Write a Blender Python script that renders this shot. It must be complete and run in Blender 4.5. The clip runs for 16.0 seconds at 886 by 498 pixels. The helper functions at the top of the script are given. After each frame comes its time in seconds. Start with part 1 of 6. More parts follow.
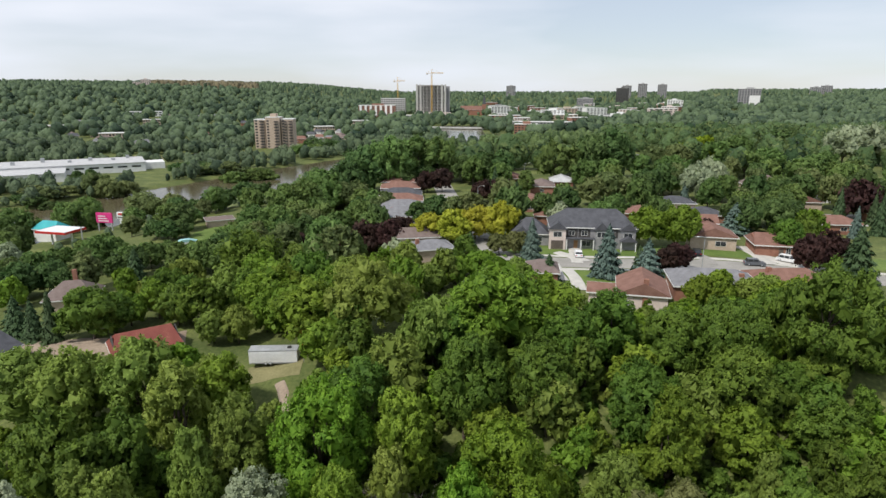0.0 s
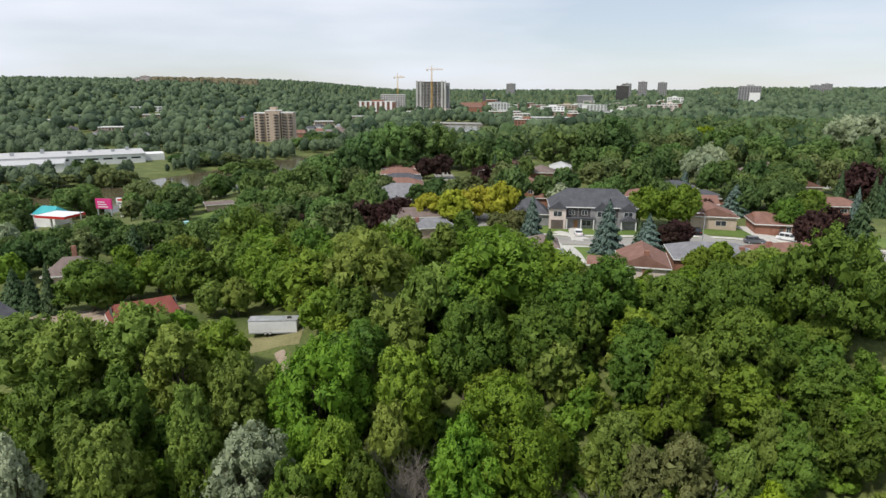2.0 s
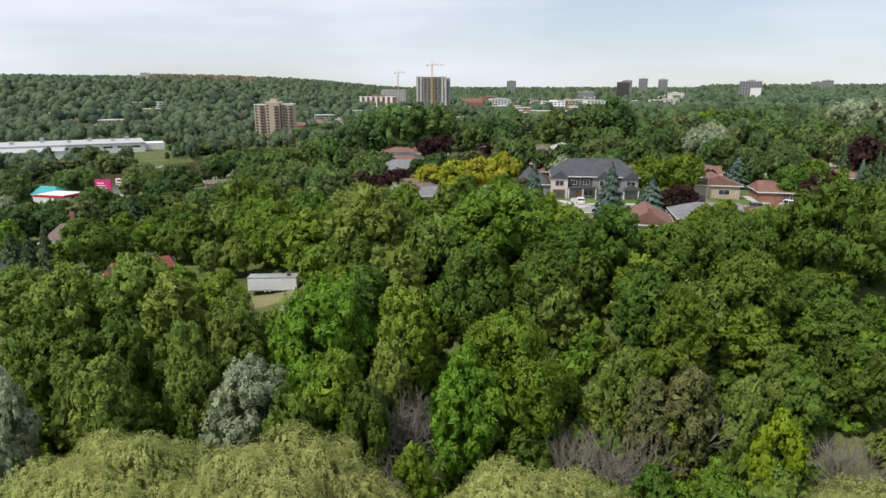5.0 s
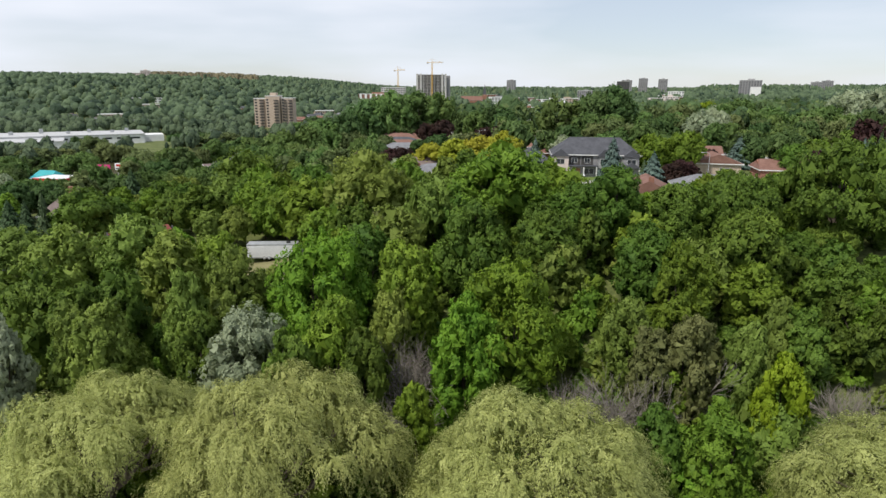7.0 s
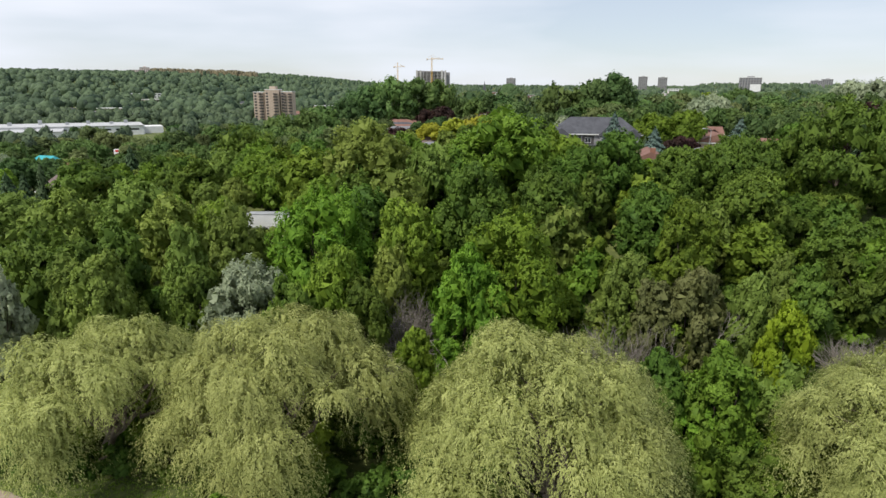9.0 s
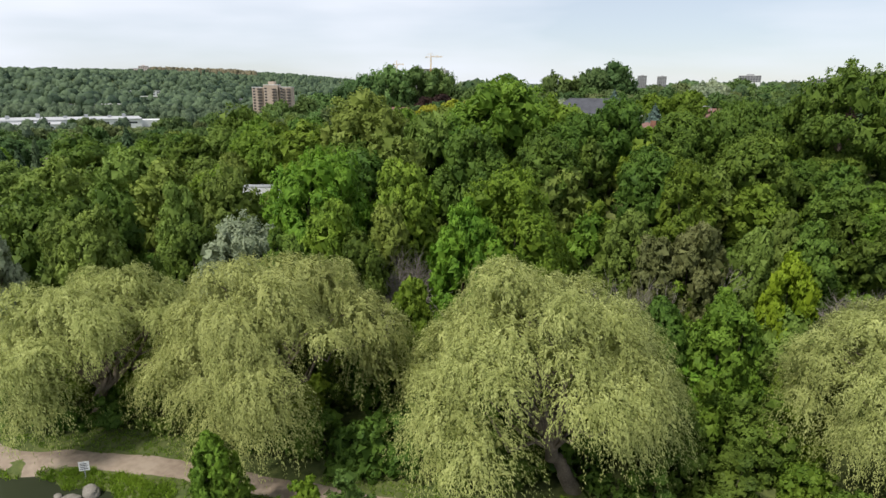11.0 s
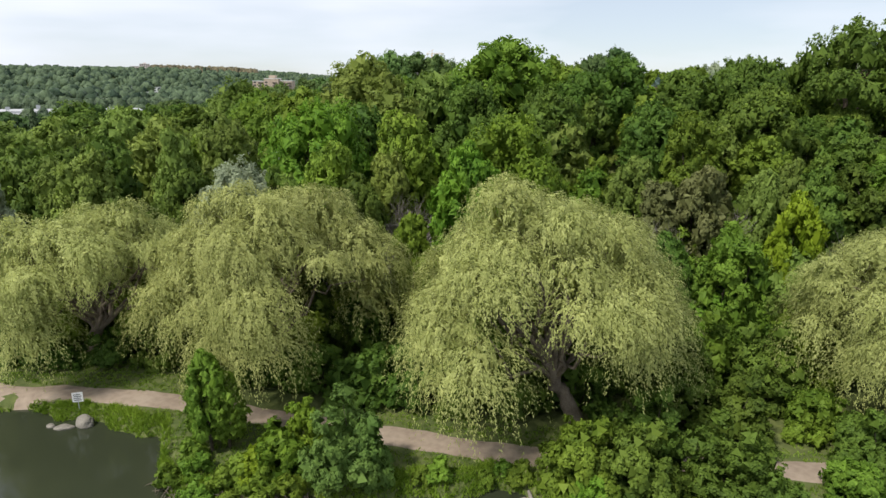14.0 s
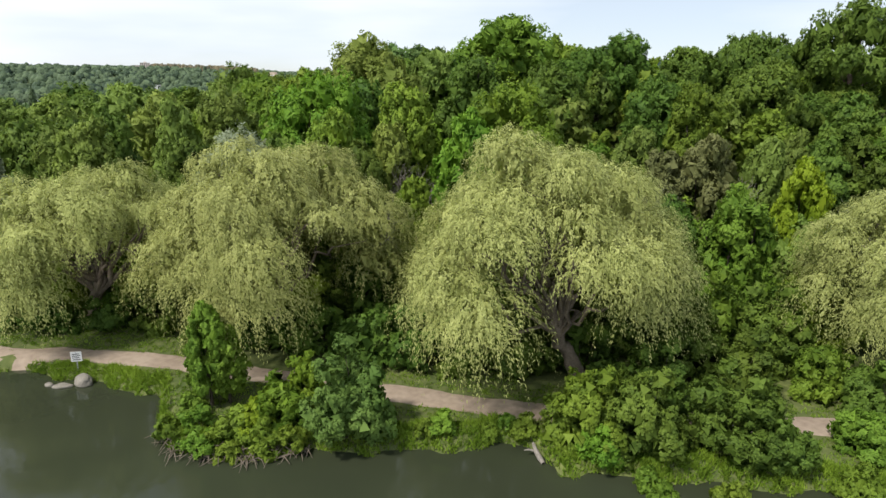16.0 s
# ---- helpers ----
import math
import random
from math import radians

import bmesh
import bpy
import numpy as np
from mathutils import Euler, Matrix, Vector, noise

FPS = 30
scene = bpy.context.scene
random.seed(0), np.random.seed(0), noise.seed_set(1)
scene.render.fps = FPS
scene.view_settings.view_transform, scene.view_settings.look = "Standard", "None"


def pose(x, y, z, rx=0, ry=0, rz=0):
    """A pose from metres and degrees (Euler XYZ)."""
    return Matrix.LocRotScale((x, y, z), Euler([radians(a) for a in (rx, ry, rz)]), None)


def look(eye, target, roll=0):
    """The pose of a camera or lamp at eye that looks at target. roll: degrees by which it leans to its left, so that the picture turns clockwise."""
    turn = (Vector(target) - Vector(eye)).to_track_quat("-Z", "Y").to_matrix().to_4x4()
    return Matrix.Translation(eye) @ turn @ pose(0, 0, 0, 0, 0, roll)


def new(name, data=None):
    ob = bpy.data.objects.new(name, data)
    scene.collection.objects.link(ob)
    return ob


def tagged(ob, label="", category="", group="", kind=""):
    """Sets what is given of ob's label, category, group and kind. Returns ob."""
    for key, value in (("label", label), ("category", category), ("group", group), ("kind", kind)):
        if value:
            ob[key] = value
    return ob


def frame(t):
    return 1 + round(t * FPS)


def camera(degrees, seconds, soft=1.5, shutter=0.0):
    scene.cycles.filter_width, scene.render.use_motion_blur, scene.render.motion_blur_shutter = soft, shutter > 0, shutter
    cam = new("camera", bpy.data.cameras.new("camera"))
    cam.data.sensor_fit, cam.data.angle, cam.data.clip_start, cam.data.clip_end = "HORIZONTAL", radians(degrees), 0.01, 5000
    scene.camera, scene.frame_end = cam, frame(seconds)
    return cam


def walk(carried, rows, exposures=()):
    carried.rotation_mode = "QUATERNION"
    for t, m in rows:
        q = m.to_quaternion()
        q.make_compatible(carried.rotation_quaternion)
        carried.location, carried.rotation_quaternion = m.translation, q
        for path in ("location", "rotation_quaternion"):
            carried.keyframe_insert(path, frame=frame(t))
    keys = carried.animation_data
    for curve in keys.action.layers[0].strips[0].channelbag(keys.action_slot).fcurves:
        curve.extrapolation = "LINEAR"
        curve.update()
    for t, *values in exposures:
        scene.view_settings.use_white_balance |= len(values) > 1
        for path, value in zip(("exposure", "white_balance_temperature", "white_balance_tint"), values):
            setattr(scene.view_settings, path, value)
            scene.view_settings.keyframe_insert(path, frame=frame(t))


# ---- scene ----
cam = camera(72.0, 16.0)
# seconds, eye, target, roll
PATH = [
    (0, (0.368, 1.235, 57.956), (0.605, 3.156, 57.455), 0.1),
    (0.5, (0.332, 0.89, 56.714), (0.57, 2.812, 56.213), 0.2),
    (1, (0.406, 0.629, 55.473), (0.645, 2.55, 54.971), 0.2),
    (1.5, (0.38, 0.496, 54.309), (0.618, 2.417, 53.804), 0.2),
    (2, (0.182, 0.163, 53.074), (0.42, 2.083, 52.569), 0.2),
    (2.5, (-0.09, -0.298, 51.872), (0.147, 1.623, 51.368), 0.2),
    (3, (-0.211, -0.375, 50.726), (0.025, 1.545, 50.219), 0.1),
    (3.5, (-0.207, -0.478, 49.54), (0.029, 1.442, 49.032), 0.1),
    (6, (0.089, -0.92, 42.838), (0.325, 1.0, 42.329), 0.1),
    (6.5, (-0.081, -1.281, 41.417), (0.157, 0.639, 40.91), 0.2),
    (7, (-0.271, -1.563, 40.038), (-0.033, 0.357, 39.53), 0.3),
    (7.5, (-0.434, -2.009, 38.848), (-0.197, -0.09, 38.337), 0.3),
    (8, (-0.481, -2.265, 37.573), (-0.242, -0.346, 37.062), 0.4),
    (8.5, (-0.552, -2.312, 36.356), (-0.312, -0.393, 35.845), 0.4),
    (9, (-0.544, -2.386, 35.116), (-0.304, -0.468, 34.605), 0.4),
    (11.5, (-0.352, -2.772, 29.389), (-0.109, -0.854, 28.878), 0.4),
    (12, (-0.365, -2.967, 28.459), (-0.123, -1.049, 27.946), 0.5),
    (12.5, (-0.295, -3.068, 27.521), (-0.055, -1.15, 27.007), 0.4),
    (13, (-0.428, -3.018, 26.579), (-0.189, -1.1, 26.066), 0.5),
    (13.5, (-0.477, -3.018, 25.615), (-0.237, -1.1, 25.102), 0.5),
    (14, (-0.368, -3.128, 24.767), (-0.129, -1.21, 24.255), 0.4),
    (14.5, (-0.316, -3.194, 23.88), (-0.077, -1.275, 23.369), 0.4),
    (15, (-0.406, -3.29, 23.096), (-0.165, -1.371, 22.585), 0.4),
    (15.5, (-0.565, -3.396, 22.305), (-0.325, -1.477, 21.794), 0.5),
    (16, (-0.606, -3.422, 21.56), (-0.367, -1.503, 21.049), 0.5),
]
walk(cam, [(t, look(e, a, r)) for t, e, a, r in PATH], exposures=[(0.0, -0.05), (9.0, 0.0), (12.5, 0.08), (14.5, 0.14), (16.0, 0.24)])

# ---- light: bright hazy sky, soft sun from the left and behind ----
SUN_DIR = Vector((-0.62, -0.42, 0.98)).normalized()
world = bpy.data.worlds.new("sky")
scene.world = world
world.use_nodes = True
wn, wl = world.node_tree.nodes, world.node_tree.links
wn.clear()
w_out = wn.new("ShaderNodeOutputWorld")
w_bg = wn.new("ShaderNodeBackground")
w_sky = wn.new("ShaderNodeTexSky")
w_sky.sky_type = "NISHITA"
w_sky.sun_disc = False
w_sky.sun_elevation = math.asin(SUN_DIR.z)
w_sky.sun_rotation = math.atan2(SUN_DIR.x, SUN_DIR.y)
w_sky.dust_density = 0.3
w_sky.air_density = 1.0
w_sky.ozone_density = 3.0
w_co = wn.new("ShaderNodeTexCoord")
w_map = wn.new("ShaderNodeMapping")
w_map.inputs["Scale"].default_value = (1.2, 1.2, 6.0)
w_map.inputs["Location"].default_value = (0.35, 0.1, 0.2)
w_noise = wn.new("ShaderNodeTexNoise")
w_noise.inputs["Scale"].default_value = 1.7
w_noise.inputs["Detail"].default_value = 4.0
w_noise.inputs["Roughness"].default_value = 0.45
w_ramp = wn.new("ShaderNodeValToRGB")
w_ramp.color_ramp.elements[0].position = 0.40
w_ramp.color_ramp.elements[0].color = (0.50, 0.50, 0.50, 1)
w_ramp.color_ramp.elements[1].position = 0.66
w_ramp.color_ramp.elements[1].color = (1.0, 1.0, 1.0, 1)
w_mix = wn.new("ShaderNodeMixRGB")
w_mix.inputs["Color2"].default_value = (9.2, 9.7, 10.7, 1)
wl.new(w_co.outputs["Generated"], w_map.inputs["Vector"])
wl.new(w_map.outputs["Vector"], w_noise.inputs["Vector"])
wl.new(w_noise.outputs["Fac"], w_ramp.inputs["Fac"])
wl.new(w_ramp.outputs["Color"], w_mix.inputs["Fac"])
wl.new(w_sky.outputs["Color"], w_mix.inputs["Color1"])
wl.new(w_mix.outputs["Color"], w_bg.inputs["Color"])
wl.new(w_bg.outputs["Background"], w_out.inputs["Surface"])
w_bg.inputs["Strength"].default_value = 0.095
sun = new("sun", bpy.data.lights.new("sun", "SUN"))
sun.data.energy, sun.data.angle, sun.data.color = 3.7, radians(5), (1.0, 0.95, 0.86)
sun.matrix_world = look(SUN_DIR * 200, (0, 0, 0))

# ---- materials ----
def shade(name, c1, c2, rough=0.8, scale=1.0, fine=8.0, bump=0.3, metal=0.0, depth=0.02, spec=0.3, coords="Object", c3=None, patch=0.15):
    """Two colours mingled by noise at two scales, with fine relief."""
    m = bpy.data.materials.new(name)
    m.use_nodes = True
    n, l = m.node_tree.nodes, m.node_tree.links
    b = n["Principled BSDF"]
    co = n.new("ShaderNodeTexCoord")
    big, small = n.new("ShaderNodeTexNoise"), n.new("ShaderNodeTexNoise")
    big.inputs["Scale"].default_value, small.inputs["Scale"].default_value = scale, scale * fine
    big.inputs["Detail"].default_value, small.inputs["Detail"].default_value = 4, 3
    for t in (big, small):
        l.new(co.outputs[coords], t.inputs["Vector"])
    add = n.new("ShaderNodeMath")
    add.operation = "MULTIPLY_ADD"
    add.inputs[1].default_value, add.inputs[2].default_value = 0.45, 0.0
    l.new(small.outputs["Fac"], add.inputs[0])
    add2 = n.new("ShaderNodeMath")
    add2.operation = "MULTIPLY_ADD"
    add2.inputs[1].default_value = 0.55
    l.new(big.outputs["Fac"], add2.inputs[0])
    l.new(add.outputs[0], add2.inputs[2])
    ramp = n.new("ShaderNodeValToRGB")
    ramp.color_ramp.elements[0].position, ramp.color_ramp.elements[1].position = 0.36, 0.64
    ramp.color_ramp.elements[0].color, ramp.color_ramp.elements[1].color = (*c1, 1), (*c2, 1)
    if c3:
        e = ramp.color_ramp.elements.new(0.56)
        e.color = (*c3, 1)
    l.new(add2.outputs[0], ramp.inputs["Fac"])
    l.new(ramp.outputs["Color"], b.inputs["Base Color"])
    b.inputs["Roughness"].default_value, b.inputs["Metallic"].default_value = rough, metal
    b.inputs["Specular IOR Level"].default_value = spec
    if bump:
        bp = n.new("ShaderNodeBump")
        bp.inputs["Strength"].default_value, bp.inputs["Distance"].default_value = bump, depth
        l.new(small.outputs["Fac"], bp.inputs["Height"])
        l.new(bp.outputs["Normal"], b.inputs["Normal"])
    return m


def foliage(name, dark, light, thin=0.36, patch=0.35, spread=0.16, single=0.32):
    """Leaves: colour varies leaf by leaf, in patches and from tree to tree; some light passes through."""
    m = bpy.data.materials.new(name)
    m.use_nodes = True
    n, l = m.node_tree.nodes, m.node_tree.links
    b = n["Principled BSDF"]
    geo, info, co = n.new("ShaderNodeNewGeometry"), n.new("ShaderNodeObjectInfo"), n.new("ShaderNodeTexCoord")
    tex = n.new("ShaderNodeTexNoise")
    tex.inputs["Scale"].default_value, tex.inputs["Detail"].default_value = patch, 3
    l.new(geo.outputs["Position"], tex.inputs["Vector"])
    mul = n.new("ShaderNodeMath")
    mul.operation = "MULTIPLY_ADD"
    mul.inputs[1].default_value = single
    l.new(geo.outputs["Random Per Island"], mul.inputs[0])
    l.new(tex.outputs["Fac"], mul.inputs[2])
    ramp = n.new("ShaderNodeValToRGB")
    ramp.color_ramp.elements[0].position, ramp.color_ramp.elements[1].position = 0.36, 0.95
    ramp.color_ramp.elements[0].color, ramp.color_ramp.elements[1].color = (*dark, 1), (*light, 1)
    l.new(mul.outputs[0], ramp.inputs["Fac"])
    hsv = n.new("ShaderNodeHueSaturation")
    val = n.new("ShaderNodeMapRange")
    val.inputs["To Min"].default_value, val.inputs["To Max"].default_value = 1 - spread, 1 + spread
    l.new(info.outputs["Random"], val.inputs["Value"])
    l.new(val.outputs["Result"], hsv.inputs["Value"])
    hue = n.new("ShaderNodeMath")
    hue.operation = "MULTIPLY_ADD"
    hue.inputs[1].default_value, hue.inputs[2].default_value = 0.03 * spread / 0.16, 0.5 - 0.015 * spread / 0.16
    frac = n.new("ShaderNodeMath")
    frac.operation = "FRACT"
    m7 = n.new("ShaderNodeMath")
    m7.operation = "MULTIPLY"
    m7.inputs[1].default_value = 7.31
    l.new(info.outputs["Random"], m7.inputs[0])
    l.new(m7.outputs[0], frac.inputs[0])
    l.new(frac.outputs[0], hue.inputs[0])
    l.new(hue.outputs[0], hsv.inputs["Hue"])
    l.new(ramp.outputs["Color"], hsv.inputs["Color"])
    l.new(hsv.outputs["Color"], b.inputs["Base Color"])
    b.inputs["Roughness"].default_value, b.inputs["Specular IOR Level"].default_value = 0.6, 0.14
    tr, mix = n.new("ShaderNodeBsdfTranslucent"), n.new("ShaderNodeMixShader")
    l.new(hsv.outputs["Color"], tr.inputs["Color"])
    mix.inputs["Fac"].default_value = thin
    l.new(b.outputs["BSDF"], mix.inputs[1])
    l.new(tr.outputs["BSDF"], mix.inputs[2])
    l.new(mix.outputs["Shader"], n["Material Output"].inputs["Surface"])
    return m


LEAF = {
    "green": foliage("leaf_green", (0.082, 0.149, 0.017), (0.247, 0.359, 0.046)),
    "olive": foliage("leaf_olive", (0.113, 0.167, 0.029), (0.273, 0.352, 0.075)),
    "dark": foliage("leaf_dark", (0.057, 0.110, 0.018), (0.166, 0.258, 0.041)),
    "bright": foliage("leaf_bright", (0.082, 0.166, 0.016), (0.240, 0.365, 0.039)),
    "lime": foliage("leaf_lime", (0.120, 0.198, 0.012), (0.275, 0.385, 0.029)),
    "silver": foliage("leaf_silver", (0.221, 0.271, 0.157), (0.459, 0.520, 0.338)),
    "yellow": foliage("leaf_yellow", (0.250, 0.275, 0.022), (0.540, 0.545, 0.070)),
    "purple": foliage("leaf_purple", (0.026, 0.016, 0.015), (0.094, 0.050, 0.042)),
    "rust": foliage("leaf_rust", (0.095, 0.105, 0.034), (0.210, 0.215, 0.082)),
    "willow": foliage("leaf_willow", (0.215, 0.250, 0.066), (0.560, 0.592, 0.218), thin=0.36, patch=0.8, spread=0.06, single=0.32),
    # cooler copies of green, dark and olive, with distance haze in the colour
    "hazed_green": foliage("leaf_hazed_green", (0.066, 0.122, 0.030), (0.200, 0.292, 0.086)),
    "hazed_dark": foliage("leaf_hazed_dark", (0.046, 0.094, 0.028), (0.142, 0.220, 0.071)),
    "hazed_olive": foliage("leaf_hazed_olive", (0.090, 0.124, 0.042), (0.225, 0.275, 0.105)),
    "canopy": foliage("leaf_canopy", (0.030, 0.066, 0.022), (0.170, 0.240, 0.086), patch=0.085),
    "sea": foliage("leaf_bluegreen", (0.072, 0.138, 0.028), (0.200, 0.310, 0.070)),
    "spruce": foliage("needle_blue", (0.047, 0.081, 0.061), (0.149, 0.209, 0.176), thin=0.08),
    "fir": foliage("needle_green", (0.030, 0.057, 0.022), (0.081, 0.128, 0.054), thin=0.08),
    # bluish distance haze is put into the far leaves' colour
    "far": foliage("leaf_far_hazed", (0.028, 0.054, 0.032), (0.125, 0.172, 0.090), patch=0.012, thin=0.1),
}
WILLOW_BARK = shade("willow_bark", (0.11, 0.088, 0.066), (0.25, 0.205, 0.155), 0.9, 1.5, 7, 0.9, depth=0.05)
BARK = shade("bark", (0.05, 0.04, 0.03), (0.15, 0.12, 0.09), 0.9, 1.5, 7, 0.9, depth=0.05)
DEADWOOD = shade("dead_wood", (0.16, 0.14, 0.12), (0.33, 0.30, 0.26), 0.9, 2, 7, 0.5)
GRASS = shade("grass_ground", (0.060, 0.088, 0.022), (0.170, 0.205, 0.055), 0.95, 0.12, 14, 0.8, depth=0.12, coords="Object", c3=(0.120, 0.140, 0.044))
DIRT = shade("trail_dirt", (0.24, 0.185, 0.14), (0.36, 0.29, 0.225), 0.95, 0.3, 7, 0.3, depth=0.02)
ASPHALT = shade("pale_asphalt", (0.25, 0.24, 0.22), (0.36, 0.345, 0.32), 0.9, 0.2, 20, 0.2)


# ---- mesh helpers ----
def mesh_of(name, verts, faces, material, smooth=False, normals=None):
    me = bpy.data.meshes.new(name)
    verts, faces = np.asarray(verts, dtype=np.float32), np.asarray(faces, dtype=np.int32)
    k = faces.shape[1]
    me.vertices.add(len(verts))
    me.vertices.foreach_set("co", verts.ravel())
    me.loops.add(faces.size)
    me.loops.foreach_set("vertex_index", faces.ravel())
    me.polygons.add(len(faces))
    me.polygons.foreach_set("loop_start", np.arange(0, faces.size, k, dtype=np.int32))
    me.polygons.foreach_set("loop_total", np.full(len(faces), k, dtype=np.int32))
    me.materials.append(material)
    me.update(calc_edges=True)
    if smooth or normals is not None:
        me.shade_smooth()
    if normals is not None:
        me.normals_split_custom_set_from_vertices(normals)
    return me


def smooth(a, b, v):
    u = np.clip((np.asarray(v, dtype=float) - a) / (b - a), 0, 1)
    return u * u * (3 - 2 * u)


def ripple(x, y, s):
    """A cheap rolling unevenness, about -1 to 1."""
    return (np.sin(x / s + 1.3 * np.sin(y / s * 0.7)) + np.sin(y / s * 1.13 + 1.7 * np.sin(x / s * 0.6 + 2))) / 2


def shore(x):
    """Where the pond's far bank runs: a spit of land with a bay on either side."""
    return (43.2 - 0.42 * np.clip(x + 29, -60, 14) + 0.8 * smooth(-32, -27, x) * (1 - smooth(-20, -15, x)) - 5.2 * smooth(-15.6, -13.8, x) - 2.3 * smooth(-14.2, -10.4, x)
            - 0.6 * smooth(-3, 2, x) - 3.0 * smooth(9.0, 10.2, x) - 0.25 * np.clip(x - 10, 0, 60) + 0.35 * np.sin(x * 1.1) + 0.2 * np.sin(x * 2.7 + 1))


def ground_z(x, y):
    x, y = np.asarray(x, dtype=float), np.asarray(y, dtype=float)
    front = smooth(58, 104, y + 0.3 * x)
    d = 0.846 * (x + 145) - 0.534 * (y - 297)
    d = np.where(y > 419, np.minimum(d, 0.846 * (x + 67) - 0.534 * (y - 419) + 0.25 * (y - 419)), d)
    v = smooth(28, 112, d)
    top = 10.9 + 7.7 * smooth(-25, 25, x) - 5.0 * smooth(-55, -115, x)
    top = top - 0.7 * (top - 0.8) * smooth(400, 720, y) * (1 - smooth(1100, 1500, y))
    z = 0.8 + (top - 0.8) * front * v + 0.35 * ripple(x, y, 9) * front
    z = z + 58 * smooth(800, 2350, y - 0.35 * x) * smooth(330, -620, x + 0.0 * y) + 38 * smooth(1700, 4400, np.hypot(x, y))
    z = z - 4.5 * smooth(42, 31, np.abs(0.846 * (x + 145) - 0.534 * (y - 297))) * smooth(600, 480, y) * (1 - smooth(60, 30, y))
    s = y - shore(x)
    bank = -1.3 + 2.1 * smooth(-1.6, 1.5, s)
    z = np.where(s < 3, np.minimum(z, bank), z)
    z = np.where(y < -25, 0.8 * smooth(-25, -40, y) - 1.3 * (1 - smooth(-25, -40, y)), z)
    return z


def gz(x, y):
    return float(ground_z(x, y))


def part(name, data, parent=None, label="", material=None):
    """A mesh (or bmesh) linked as one object under its thing."""
    if isinstance(data, bmesh.types.BMesh):
        me = bpy.data.meshes.new(name)
        data.to_mesh(me)
        data.free()
        data = me
    if material is not None and not data.materials:
        data.materials.append(material)
    ob = new(name, data)
    ob.parent = parent
    return tagged(ob, label)


def root(name, x, y, z, rz=0.0, scale=(1, 1, 1), label="", category="", group="", kind=""):
    ob = new(name)
    ob.empty_display_size = 0.3
    ob.location, ob.rotation_euler, ob.scale = (x, y, z), (0, 0, radians(rz)), scale
    return tagged(ob, label, category, group, kind)


# ---- the land ----
ny = np.concatenate([np.linspace(-90, 14, 30)[:-1], np.arange(14, 62, 0.55), 62 * np.exp(np.linspace(0, math.log(4950 / 62), 190))])
ns = np.linspace(-1, 1, 241)
gy = np.repeat(ny[:, None], len(ns), 1)
gx = ns[None, :] * (75 + 1.02 * np.maximum(ny, 0))[:, None]
verts = np.stack([gx, gy, ground_z(gx, gy)], -1).reshape(-1, 3)
i = np.arange((len(ny) - 1) * (len(ns) - 1))
i = i + i // (len(ns) - 1)
faces = np.stack([i, i + 1, i + 1 + len(ns), i + len(ns)], 1)
tagged(new("ground", mesh_of("ground", verts, faces, GRASS, True)), "rough green grass and earth rising from pond to houses", "ground", kind="structure")


def strip(name, pts, width, material, label, category, lift=0.05, rag=0.0, step=1.0):
    """A ribbon that lies on the ground along a bent line."""
    p = [Vector(q) for q in pts]
    line = []
    for k in range(len(p) - 1):
        p0, p1, p2, p3 = p[max(k - 1, 0)], p[k], p[k + 1], p[min(k + 2, len(p) - 1)]
        n = max(2, int((p2 - p1).length / step))
        for j in range(n):
            u = j / n
            line.append(0.5 * ((2 * p1) + (p2 - p0) * u + (2 * p0 - 5 * p1 + 4 * p2 - p3) * u * u + (3 * p1 - p0 - 3 * p2 + p3) * u ** 3))
    line.append(p[-1])
    line = np.array([(q.x, q.y) for q in line])
    tan = np.gradient(line, axis=0)
    tan /= np.linalg.norm(tan, axis=1)[:, None]
    nor = np.stack([-tan[:, 1], tan[:, 0]], 1)
    m = 7
    k = np.linspace(-1, 1, m)
    s = np.arange(len(line)) * step
    wid = width / 2 * (1 + rag * (0.6 * np.sin(s * 0.9) + 0.4 * np.sin(s * 2.3 + 1)))
    pos = line[:, None, :] + nor[:, None, :] * (k[None, :] * wid[:, None])[..., None]
    z = ground_z(pos[..., 0], pos[..., 1]) + lift * (1 - 0.9 * np.abs(k) ** 6)[None, :]
    v = np.concatenate([pos, z[..., None]], -1).reshape(-1, 3)
    i = np.arange((len(line) - 1) * (m - 1))
    i = i + i // (m - 1)
    f = np.stack([i, i + m, i + m + 1, i + 1], 1)
    return tagged(new(name, mesh_of(name, v, f, material, True)), label, category, kind="structure")


